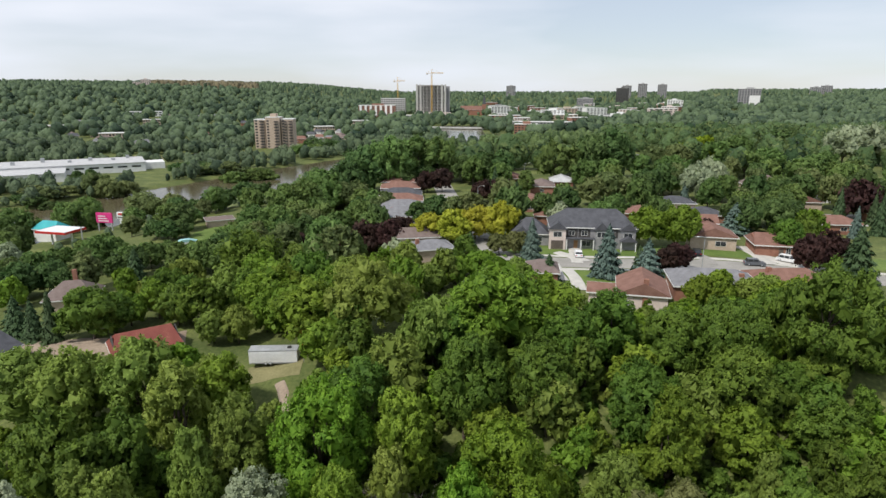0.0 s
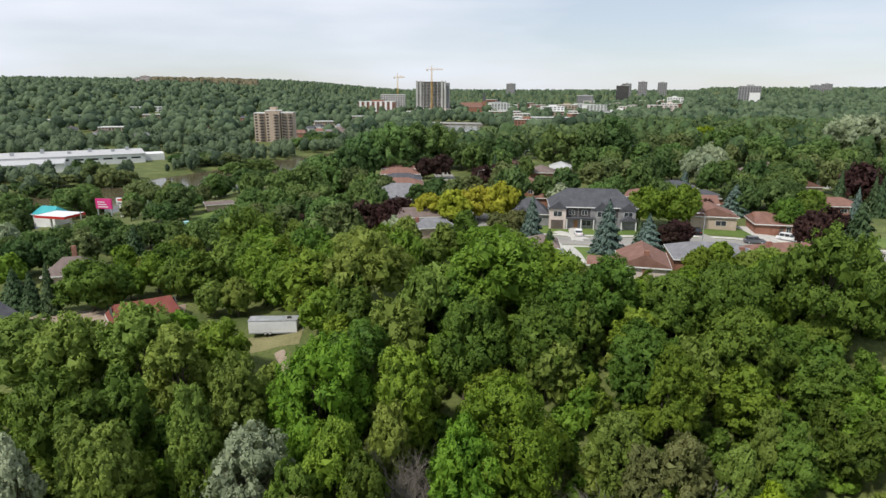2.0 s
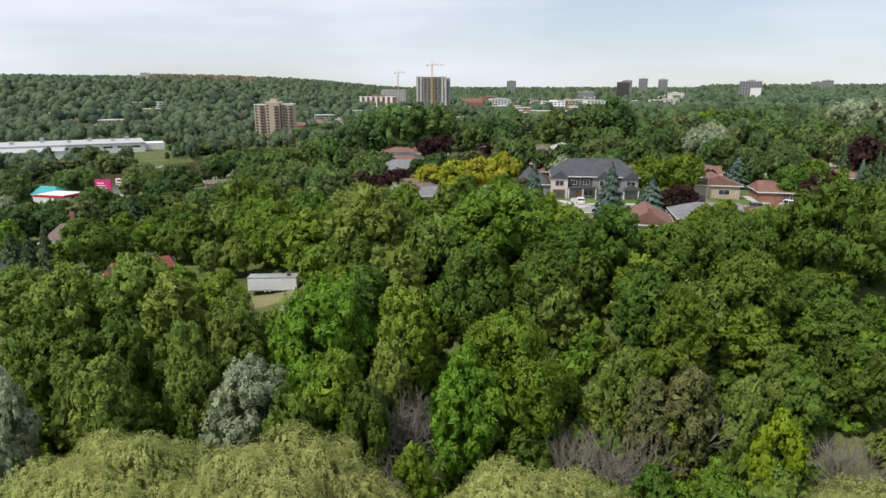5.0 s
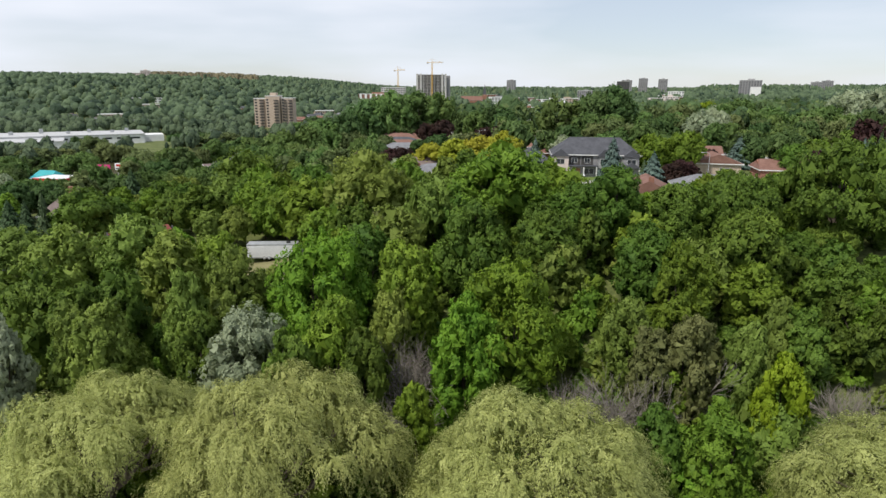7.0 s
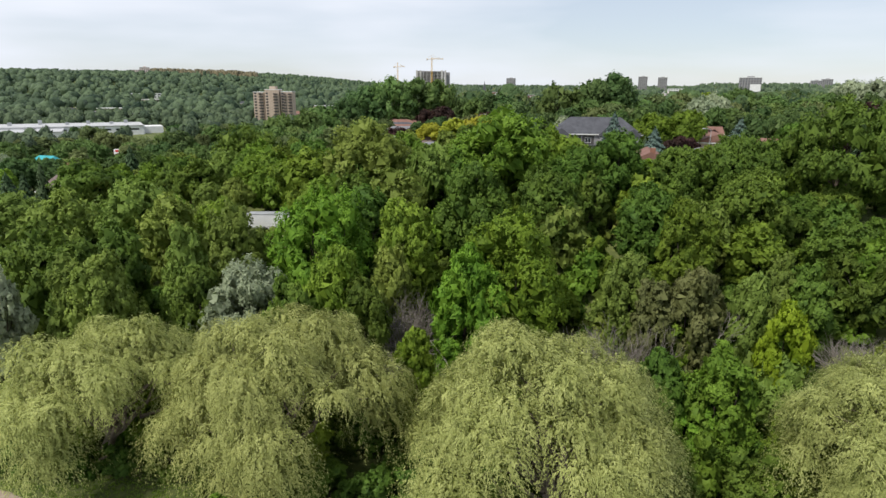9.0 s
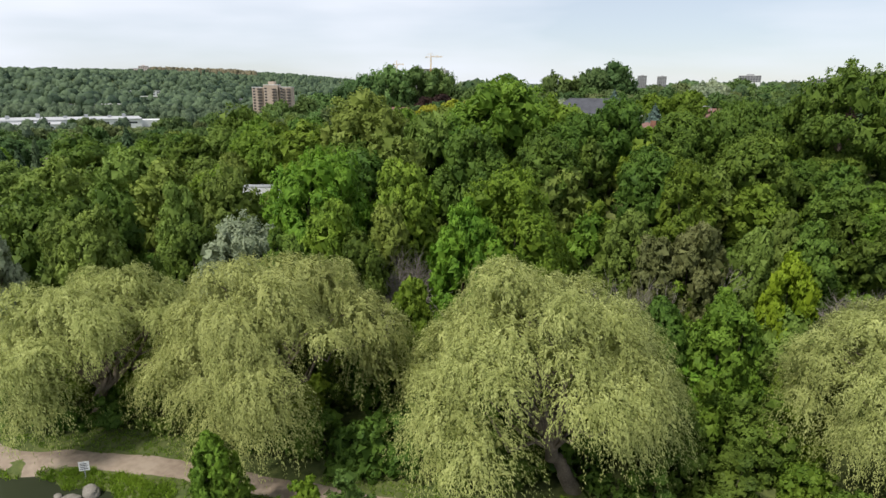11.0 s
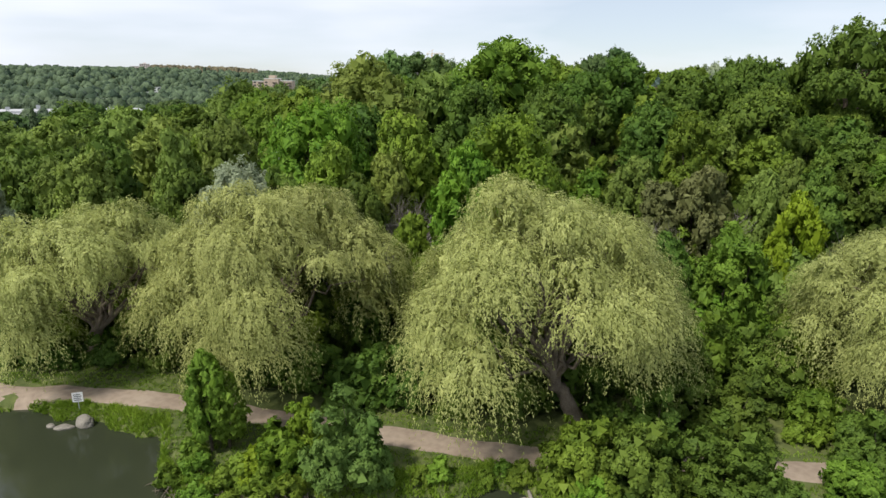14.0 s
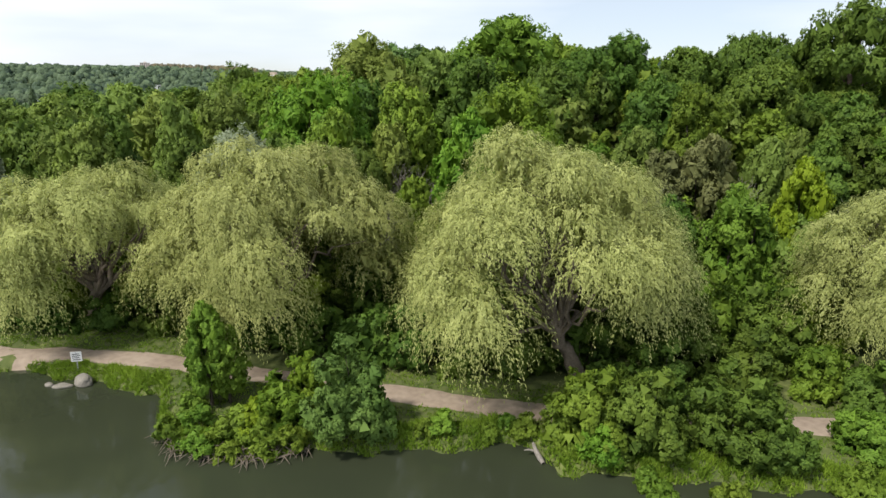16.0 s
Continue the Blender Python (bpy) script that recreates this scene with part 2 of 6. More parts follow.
# water
def water_material(name, deep, rough, scale, amount):
    m = bpy.data.materials.new(name)
    m.use_nodes = True
    n, l = m.node_tree.nodes, m.node_tree.links
    b = n["Principled BSDF"]
    co, big, tex = n.new("ShaderNodeTexCoord"), n.new("ShaderNodeTexNoise"), n.new("ShaderNodeTexNoise")
    big.inputs["Scale"].default_value, tex.inputs["Scale"].default_value, tex.inputs["Detail"].default_value = 0.12, scale, 4
    ramp, bp = n.new("ShaderNodeValToRGB"), n.new("ShaderNodeBump")
    ramp.color_ramp.elements[0].color = (*deep, 1)
    ramp.color_ramp.elements[1].color = (*[c * 1.7 for c in deep], 1)
    for t in (big, tex):
        l.new(co.outputs["Object"], t.inputs["Vector"])
    l.new(big.outputs["Fac"], ramp.inputs["Fac"])
    l.new(ramp.outputs["Color"], b.inputs["Base Color"])
    l.new(tex.outputs["Fac"], bp.inputs["Height"])
    bp.inputs["Strength"].default_value, bp.inputs["Distance"].default_value = amount, 0.05
    l.new(bp.outputs["Normal"], b.inputs["Normal"])
    b.inputs["Roughness"].default_value, b.inputs["IOR"].default_value = rough, 1.33
    return m


WATER = water_material("pond_water", (0.025, 0.030, 0.017), 0.05, 1.2, 0.16)
RIVER = water_material("river_water", (0.07, 0.06, 0.035), 0.15, 0.5, 0.4)
bm = bmesh.new()
bmesh.ops.create_grid(bm, x_segments=2, y_segments=2, size=0.5)
bmesh.ops.transform(bm, matrix=pose(0, 8, 0) @ Matrix.Diagonal((190, 84, 1, 1)), verts=bm.verts)
tagged(part("pond", bm, material=WATER), "still dark greenish brown pond water", "pond", kind="structure")
bm = bmesh.new()
bmesh.ops.create_grid(bm, x_segments=2, y_segments=2, size=0.5)
bmesh.ops.transform(bm, matrix=pose(-106, 358, -0.6, 0, 0, -32.3) @ Matrix.Diagonal((84, 420, 1, 1)), verts=bm.verts)
tagged(part("river", bm, material=RIVER), "muddy grey-brown river between wooded banks", "river", kind="structure")

TRAIL = [(-75, 66), (-45, 52.8), (-30, 45.4), (-25.7, 44.9), (-20.9, 43.7), (-16.3, 42.4), (-10.3, 39.9), (1.7, 35.2), (10.4, 31.9), (27.3, 28.3), (45, 24), (75, 14)]
strip("dirt_trail", TRAIL,
      2.3, DIRT, "pale beige dirt trail, worn, along the pond bank", "trail", 0.06, 0.14)


# ---- trees ----
def leaf_quads(pos, nor, size, rng, long=1.5, along=None, jitter=0.55):
    """Pointed leaf sprays, three corners each, that face roughly along nor."""
    n = len(pos)
    face0 = nor / (np.linalg.norm(nor, axis=1)[:, None] + 1e-9)
    nor = face0 + rng.normal(0, jitter, (n, 3))
    nor /= np.linalg.norm(nor, axis=1)[:, None] + 1e-9
    a = rng.normal(0, 1, (n, 3)) if along is None else along + rng.normal(0, 0.25, (n, 3))
    a -= nor * np.sum(a * nor, 1)[:, None]
    a /= np.linalg.norm(a, axis=1)[:, None] + 1e-9
    b = np.cross(nor, a)
    s = (size * rng.uniform(0.65, 1.3, n))[:, None]
    a, b = a * s * long * 0.5, b * s * 0.55
    soft = face0 * 0.75 + nor * 0.45
    soft /= np.linalg.norm(soft, axis=1)[:, None] + 1e-9
    v = np.stack([pos - a * 0.8 + b, pos - a - b, pos + a - nor * s * 0.12], 1).reshape(-1, 3)
    return v, np.arange(3 * n).reshape(n, 3), np.repeat(soft, 3, 0)


def boughs_to_leaves(c, r, tufts, count, size, rng, low=-0.5, squash=0.85):
    """Boughs of many small tufts, each tuft a burst of leaves; larger shaded leaves fill the inside."""
    k = rng.choice(len(c), tufts * 2, p=r ** 2 / (r ** 2).sum())
    d = rng.normal(0, 1, (len(k), 3))
    d[:, 2] += 0.25
    d /= np.linalg.norm(d, axis=1)[:, None]
    m = d[:, 2] > low + rng.uniform(-0.25, 0.25, len(k))
    k, d = k[m], d[m]
    t = c[k] + d * (r[k] * rng.uniform(0.80, 1.06, len(k)))[:, None] * np.array([1, 1, squash])
    q = (t[:, None, :] - c[None, :, :]) / r[None, :, None]
    m = ~(np.sum(q * q, 2) < 0.5).any(1)
    t, d, k = t[m][:tufts], d[m][:tufts], k[m][:tufts]
    rt = r[k] * rng.uniform(0.22, 0.42, len(k))
    j = rng.choice(len(t), count, p=rt ** 1.6 / (rt ** 1.6).sum())
    e = rng.normal(0, 1, (count, 3)) + d[j] * 0.9 + np.array([0, 0, 0.35])
    e /= np.linalg.norm(e, axis=1)[:, None]
    p = t[j] + e * (rt[j] * rng.uniform(0.35, 1.12, count))[:, None]
    whole = p - c.mean(0)
    whole /= np.linalg.norm(whole, axis=1)[:, None] + 1e-9
    v, f, s = leaf_quads(p, e * 0.8 + d[j] * 0.7 + 0.3 * whole + np.array([0, 0, 0.3]), np.full(count, size), rng, 1.5, jitter=0.5)
    big = np.minimum(r * 0.75, size * 3.2)
    each = int(min(46, 18 * max(1.0, (r.mean() * 0.8 / big.mean()) ** 1.6)))
    k = np.repeat(np.arange(len(c)), each)
    d = rng.normal(0, 1, (len(k), 3))
    d /= np.linalg.norm(d, axis=1)[:, None]
    p = c[k] + d * (r[k] * rng.uniform(0.5, 0.84, len(k)))[:, None] * np.array([1, 1, squash])
    v2, f2, s2 = leaf_quads(p, d, big[k] * 1.25, rng, 1.2, jitter=0.45)
    return np.concatenate([v, v2]), np.concatenate([f, f2 + len(v)]), np.concatenate([s, s2])


def tube(points, radii, sides=6):
    p = np.asarray(points, float)
    t = np.gradient(p, axis=0)
    t /= np.linalg.norm(t, axis=1)[:, None] + 1e-9
    ref = np.where(np.abs(t[:, 2:3]) > 0.9, np.array([[1.0, 0, 0]]), np.array([[0, 0, 1.0]]))
    u = np.cross(t, ref)
    u /= np.linalg.norm(u, axis=1)[:, None] + 1e-9
    w = np.cross(t, u)
    a = np.arange(sides) * 2 * math.pi / sides
    ring = np.cos(a)[None, :, None] * u[:, None, :] + np.sin(a)[None, :, None] * w[:, None, :]
    v = (p[:, None, :] + ring * np.asarray(radii, float)[:, None, None]).reshape(-1, 3)
    f = []
    for i in range(len(p) - 1):
        for j in range(sides):
            k = (j + 1) % sides
            f.append((i * sides + j, i * sides + k, (i + 1) * sides + k, (i + 1) * sides + j))
    return v, np.array(f)


def join(pieces):
    vs, fs, o = [], [], 0
    for v, f in pieces:
        vs.append(v)
        fs.append(f + o)
        o += len(v)
    return np.concatenate(vs), np.concatenate(fs)


def bend(a, b, rng, n=5, sag=0.0, wob=0.06):
    a, b = np.asarray(a, float), np.asarray(b, float)
    u = np.linspace(0, 1, n)[:, None]
    p = a + (b - a) * u + rng.normal(0, wob, (n, 3)) * np.linalg.norm(b - a) * (u * (1 - u) * 4)
    p[:, 2] += sag * (u[:, 0] * (1 - u[:, 0]) * 4)
    return p


MESHES = {}
SHAPES = {}


def round_tree(kind, variant, detail, wide, tall):
    """Broadleaf tree, about wide across and tall high, in metres: (trunk, crown)."""
    key = (kind, variant, detail, wide, tall)
    if key in MESHES:
        return MESHES[key]
    shape = (variant, detail, wide, tall)
    if shape not in SHAPES:
        rng = np.random.default_rng(100 + variant * 7 + detail * 31 + int(wide * 3 + tall))
        n = (20, 26, 34, 44)[detail]
        leaf = (0.66, 0.42, 0.28, 0.195)[detail] * (0.75 + wide / 40)
        i = np.arange(n) + 0.5
        up = 1 - 1.75 * i / n
        turn = i * 2.39996 + rng.normal(0, 0.35, n)
        d = np.stack([np.sqrt(1 - up ** 2) * np.cos(turn), np.sqrt(1 - up ** 2) * np.sin(turn), up], 1)
        base = 0.10 * tall
        half = (tall - base) / 2
        rad = rng.uniform(0.12, 0.21, n) * min(wide, tall * 0.9) * (1.05, 0.95, 0.88, 0.82)[detail]
        c = d * rng.uniform(0.66, 1.0, n)[:, None] * np.array([wide * 0.39, wide * 0.39, half - 0.10 * min(wide, tall)])
        c[:, :2] *= (1 - 0.10 * np.clip(-up, 0, 1) - 0.22 * np.clip(up, 0, 1) ** 2)[:, None]
        c[:, :2] += np.array([np.sin(variant * 2.1 + wide), np.cos(variant * 1.7 + tall)]) * 0.04 * wide
        c[:, 2] += base + half
        area = 3.6 * wide * (wide * 0.5 + (tall - base) * 0.8)
        count = int(min((800, 2300, 5600, 13500)[detail], 1.9 * area / (leaf * leaf * 0.75)))
        v, f, s = boughs_to_leaves(c, rad, n * (6, 8, 10, 12)[detail], count, leaf, rng, -0.6)
        v[:, 2] = base + (v[:, 2] - v[:, 2].min()) * (tall - base) / (np.percentile(v[:, 2], 99.7) - v[:, 2].min())
        v[:, :2] *= 0.5 * wide / np.percentile(np.hypot(v[:, 0], v[:, 1]), 97)
        pieces = [tube(bend((0, 0, -0.3), (0.02 * wide, 0.01 * wide, base + half), rng, 5, wob=0.02), np.linspace(0.024, 0.010, 5) * tall, 7)]
        for q in rng.choice(n, 11, replace=False):
            pieces.append(tube(bend((0, 0, tall * rng.uniform(0.12, 0.35)), c[q], rng, 4, wob=0.05), np.linspace(0.010, 0.003, 4) * tall, 4))
        SHAPES[shape] = v, f, s, mesh_of("trunk", *join(pieces), BARK, True)
    v, f, s, trunk = SHAPES[shape]
    MESHES[key] = trunk, mesh_of("crown", v, f, LEAF[kind], normals=s)
    return MESHES[key]


def spire_tree(kind, variant, count, leaf):
    """Unit spruce: whorls of drooping boughs on a straight stem."""
    key = (kind, variant, count)
    if key in MESHES:
        return MESHES[key]
    rng = np.random.default_rng(500 + variant)
    n = count
    h = rng.uniform(0, 1, n) ** 1.45 * 0.95 + 0.03
    tier = np.round(h * 17) / 17 + rng.normal(0, 0.008, n)
    ang = (rng.integers(0, 11, n) + np.round(h * 17) * 0.37) * 2 * math.pi / 11 + rng.normal(0, 0.10, n)
    edge = 0.5 * (1 - tier) ** 0.8 * (0.85 + 0.25 * np.sin(ang * 3 + tier * 40))
    u = rng.uniform(0.15, 1, n) ** 0.6
    r = edge * u
    z = tier + 0.02 - 0.055 * u * (1 - tier) - rng.uniform(0, 0.02, n)
    p = np.stack([r * np.cos(ang), r * np.sin(ang), z], 1)
    out = np.stack([np.cos(ang), np.sin(ang), np.full(n, -0.25)], 1)
    nor = np.stack([np.cos(ang) * 0.5, np.sin(ang) * 0.5, np.full(n, 0.8)], 1)
    v, f, s = leaf_quads(p, nor, np.full(n, leaf) * (0.6 + 0.8 * (1 - tier)), rng, 2.0, out, 0.45)
    crown = mesh_of("crown", v, f, LEAF[kind], normals=s)
    trunk = mesh_of("trunk", *tube([(0, 0, -0.02), (0, 0, 0.5), (0, 0, 0.99)], [0.02, 0.012, 0.002], 6), BARK, True)
    MESHES[key] = trunk, crown
    return MESHES[key]


def bare_mesh(variant):
    key = ("bare", variant)
    if key in MESHES:
        return MESHES[key]
    rng = np.random.default_rng(900 + variant)
    pieces = []

    def grow(p, d, length, r, depth):
        q = p + d * length
        pieces.append(tube(bend(p, q, rng, 4, wob=0.06), np.linspace(r, r * 0.6, 4), 4 if depth > 1 else 6))
        if depth == 4:
            return
        for _ in range(4 if depth < 2 else 3):
            nd = d + rng.normal(0, 0.42, 3) + np.array([0, 0, 0.12])
            nd /= np.linalg.norm(nd)
            grow(p + (q - p) * rng.uniform(0.45, 1), nd, length * rng.uniform(0.55, 0.85), r * 0.52, depth + 1)

    for _ in range(3):
        d = np.array([rng.normal(0, 0.25), rng.normal(0, 0.25), 1.0])
        grow(np.array([rng.normal(0, 0.03), rng.normal(0, 0.03), -0.02]), d / np.linalg.norm(d), 0.33, 0.014, 0)
    MESHES[key] = mesh_of("bare_crown", *join(pieces), DEADWOOD, True)
    return MESHES[key]


WORDS = {
    "green": "mid-green broadleaf tree with a full rounded crown",
    "olive": "olive-green broadleaf tree with a loose crown",
    "dark": "deep green broadleaf tree with a dense crown",
    "bright": "fresh bright green broadleaf tree in full leaf",
    "lime": "vivid lime-green young tree among darker woods",
    "silver": "silvery grey-green tree with soft billowing crown",
    "yellow": "golden yellow-green broadleaf tree beside a street",
    "purple": "dark purple-leaved tree with a dense crown",
    "rust": "brownish olive half-bare tree at the wood's edge",
    "spruce": "blue-grey spruce with drooping tiers of boughs",
    "fir": "dark green conifer with a pointed crown",
    "willow": "weeping willow with pale yellow-green hanging branches",
}
# garden trees past y 150: cooler greens than the slope's, haze put into colour
HAZED = {"green": "hazed_green", "bright": "hazed_green", "dark": "hazed_dark", "olive": "hazed_olive"}
rnd = random.Random(5)


def tree(kind, x, y, h, w, detail=2, group="", z=None, name="tree", stems=((0, 0, 1, 1),)):
    """A tree of height h and crown width w, of one or more stems. detail: 3 close by, 2, 1, 0 far off."""
    z = gz(x, y) if z is None else z
    leaf = HAZED.get(kind, kind) if ("houses" in group or "suburb" in group) and y > 150 else kind
    ob = root(name, x, y, z, 0, (1, 1, 1), WORDS[kind], "conifer" if kind in ("spruce", "fir") else "tree", group)
    for dx, dy, kw, kh in stems:
        sw, sh = w * kw, h * kh
        if kind in ("spruce", "fir"):
            meshes = spire_tree(kind, rnd.randrange(2), (900, 2200, 4200, 7000)[detail], (0.085, 0.065, 0.050, 0.042)[detail])
        else:
            wide = min((5, 7, 9.5, 12.5, 16.5, 22), key=lambda q: abs(q - sw))
            tall = wide * min((0.7, 1.0, 1.4, 1.9), key=lambda q: abs(q - sh / sw))
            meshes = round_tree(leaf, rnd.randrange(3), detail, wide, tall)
            sw, sh = sw / wide, sh / tall
        turn = rnd.uniform(0, 2 * math.pi)
        for word, me in zip(("trunk", "crown"), meshes):
            p = part(word, me, ob)
            p.location, p.rotation_euler, p.scale = (dx, dy, gz(x + dx, y + dy) - z), (0, 0, turn), (sw, sw, sh)
    return ob


def shrub(kind, x, y, h, w, detail=1, label="", group="undergrowth"):
    wide = min((2, 3.2, 5, 7), key=lambda q: abs(q - w))
    tall = wide * min((0.55, 0.9, 1.3), key=lambda q: abs(q - h / w))
    key = ("shrub", kind, rnd.randrange(2), detail, wide, tall)
    if key not in MESHES:
        rng = np.random.default_rng(700 + key[2] + int(wide * 10 + tall))
        n = (18, 24, 36)[detail]
        leaf = (0.40, 0.22, 0.125)[detail] * (0.7 + wide / 16)
        d = rng.normal(0, 1, (n, 3))
        d /= np.linalg.norm(d, axis=1)[:, None]
        d[:, 2] = np.abs(d[:, 2]) ** 1.2
        c = d * rng.uniform(0.5, 0.95, n)[:, None] * np.array([0.40 * wide, 0.40 * wide, 0.80 * tall]) + np.array([0, 0, 0.06 * tall])
        count = int(min((800, 2300, 8500)[detail], 1.7 * 2.6 * wide * (wide * 0.4 + tall) / (leaf * leaf * 0.75)))
        v, f, s = boughs_to_leaves(c, rng.uniform(0.10, 0.18, n) * min(wide, tall * 1.2), n * 7, count, leaf, rng, -0.85)
        MESHES[key] = mesh_of("leaves", v, f, LEAF[kind], normals=s), mesh_of("wood", *join([tube(bend((0, 0, -0.1), q * 0.9, rng, 4), np.array([0.012, 0.009, 0.006, 0.003]) * wide, 4) for q in c[:9]]), BARK, True)
    ob = root("shrub", x, y, gz(x, y), rnd.uniform(0, 360), (w / wide, w / wide, h / tall), label or "leafy green shrub in the undergrowth of the slope", "shrub", group)
    part("leaves", MESHES[key][0], ob)
    part("wood", MESHES[key][1], ob)
    return ob


PLANTED = []


def plant(kind, x, y, h, w, detail, group):
    """One tree, or, where the canopy is much broader than high, a clump of stems close together."""
    PLANTED.append((x, y, w))
    if kind in ("spruce", "fir"):
        return tree(kind, x, y, h, w, detail, group, name="conifer")
    if w < 1.25 * h:
        return tree(kind, x, y, h, w, detail, group)
    n = 2 if w < 1.9 * h else 3
    stems = []
    for k in range(n):
        a = rnd.uniform(-0.5, 0.5) + (0 if n == 2 else k * 0.9)
        off = (k - (n - 1) / 2) * w * (0.42 if n == 2 else 0.33)
        stems.append((off * math.cos(a * 0.6), w * 0.16 * math.sin(a * 3 + k), 0.62 if n == 2 else 0.50, 1 if k == n // 2 else rnd.uniform(0.84, 0.96)))
    return tree(kind, x, y, h, w, detail, group, stems=stems)


# ---- weeping willows by the trail ----
def willow(x, y, h, rx, ry, seed, lean=(0.0, 0.0), label="", density=1.0, gap=(0.0, -1.0, 0.2)):
    """A dome of billows, each a tuft of arching strands that hang as curtains; gap: direction and half-angle of the opening."""
    rng = np.random.default_rng(seed)
    z0 = gz(x, y)
    n = 52
    i = np.arange(n) + 0.5
    up = 1 - 1.12 * (i / n) ** 0.92
    az = i * 2.39996 + rng.normal(0, 0.22, n)
    sn = np.sqrt(1 - up ** 2)
    d = np.stack([sn * np.cos(az), sn * np.sin(az), up], 1)
    half = np.array([rx, ry, h * 0.55])
    mid = np.array([lean[0] * 0.6, lean[1] * 0.6, h * 0.38])
    c = d * rng.uniform(0.64, 0.88, n)[:, None] * half + mid
    rb = rng.uniform(0.17, 0.32, n) * rx
    c[:, 2] -= 0.35 * rb
    aim = math.atan2(gap[1], gap[0])
    off = np.abs((np.arctan2(d[:, 1], d[:, 0]) - aim + math.pi) % (2 * math.pi) - math.pi)
    m = ~((off < gap[2]) & (up < 0.46))
    c, rb, d, up = c[m], rb[m], d[m], up[m]
    n = len(c)
    strands = int(5400 * density)
    k = rng.choice(n, strands, p=rb ** 2 / (rb ** 2).sum())
    e = rng.normal(0, 1, (strands, 3)) + d[k] * 0.75 + np.array([0, 0, 0.45])
    e[:, 2] = np.where(e[:, 2] < -0.2, -e[:, 2], e[:, 2])
    e /= np.linalg.norm(e, axis=1)[:, None]
    p = c[k] + e * (rb[k] * rng.uniform(0.70, 1.0, strands))[:, None] * np.array([1, 1, 0.85])
    side = np.sqrt(1 - np.clip(e[:, 2], -1, 1) ** 2)
    length = (0.7 + 1.0 * rng.uniform(0, 1, strands)) * (0.55 + 0.75 * side) + 3.6 * (1 - np.clip(up[k], 0, 1)) ** 1.4 * rng.uniform(0.1, 1, strands) ** 1.6 * side
    floor = 1.2 + 1.2 * np.sin(3 * np.arctan2(p[:, 1], p[:, 0]) + seed) ** 2
    length = np.minimum(length, np.maximum(p[:, 2] - floor, 0.5))
    q = 27
    out = np.stack([e[:, 0], e[:, 1], 0.35 * e[:, 2]], 1)
    drift = rng.normal(0, 0.14, (strands, 3))
    breeze = np.array([0.10, 0.02, 0.0])
    pos, tan, nor, fine = [], [], [], []
    for i in range(q):
        u = i / q
        way = out * 0.95 * (1 - u) ** 2.0 + np.array([0, 0, -1.0]) * (0.05 + 1.25 * u) + drift + breeze
        way /= np.linalg.norm(way, axis=1)[:, None]
        p = p + way * (length / q)[:, None]
        pos.append(p + rng.normal(0, 0.10, (strands, 3)))
        tan.append(way)
        nor.append(e * (1.25 - 0.35 * u) + d[k] * 0.2 + np.array([0, 0, 0.45 * (1 - u) - 0.1]))
        fine.append(np.full(strands, 0.078 - 0.024 * u))
    pos, tan, nor, fine = (np.concatenate(v) for v in (pos, tan, nor, fine))
    m = pos[:, 2] > 0.9
    v, f, s = leaf_quads(pos[m], nor[m], fine[m], rng, 3.3, tan[m], 0.36)
    # shaded leaf masses inside each billow
    k = np.repeat(np.arange(n), 150)
    e = rng.normal(0, 1, (len(k), 3))
    e /= np.linalg.norm(e, axis=1)[:, None]
    p = c[k] + e * (rb[k] * rng.uniform(0.15, 0.62, len(k)))[:, None] * np.array([1, 1, 0.9])
    v2, f2, s2 = leaf_quads(p, e, 0.10 * rb[k] + 0.05, rng, 2.4, np.tile(np.array([[0, 0, -1.0]]), (len(k), 1)), 0.4)
    v, f, s = np.concatenate([v, v2]), np.concatenate([f, f2 + len(v)]), np.concatenate([s, s2])
    ob = root("willow", x, y, z0, 0, (1, 1, 1), label or WORDS["willow"], "willow", "willows along the trail")
    part("crown", mesh_of("crown", v, f, LEAF["willow"], normals=s), ob)
    fork = np.array([lean[0] * 0.45, lean[1] * 0.45, h * 0.24])
    foot = np.array([-lean[0] * 0.35, -lean[1] * 0.35, -0.3])
    part("trunk", mesh_of("trunk", *tube(bend(foot, fork, rng, 7, wob=0.04), np.linspace(0.66, 0.44, 7), 10), WILLOW_BARK, True), ob)
    for i, b in enumerate(rng.choice(n, 22, replace=False)):
        part("limb", mesh_of("limb", *tube(bend(foot + (fork - foot) * (0.72 if i % 3 else 1.0), c[b], rng, 8, sag=1.1, wob=0.07), np.linspace(0.30 if i < 6 else 0.18, 0.045, 8), 7), WILLOW_BARK, True), ob)
    return ob


willow(-25.0, 51.0, 16.8, 9.8, 8.5, 11, (1.6, 0), "broad weeping willow with several trunks and low hanging branches", gap=(0.45, -1.0, 0.50))
willow(-8.6, 45.5, 19.4, 10.0, 8.0, 12, (1.0, -1.5), "tall weeping willow, pale green curtains of branches over the trail", gap=(0.75, -0.8, 0.50))
willow(13.6, 36.2, 20.1, 10.6, 8.6, 13, (-3.2, 0.5), "large weeping willow with a leaning trunk and a broken limb", 1.15, gap=(-0.22, -1.0, 0.46))
willow(40.0, 33.8, 17.0, 9.0, 8.0, 14, (0, 0), "weeping willow, yellow-green, beside the trail's shaded bend")


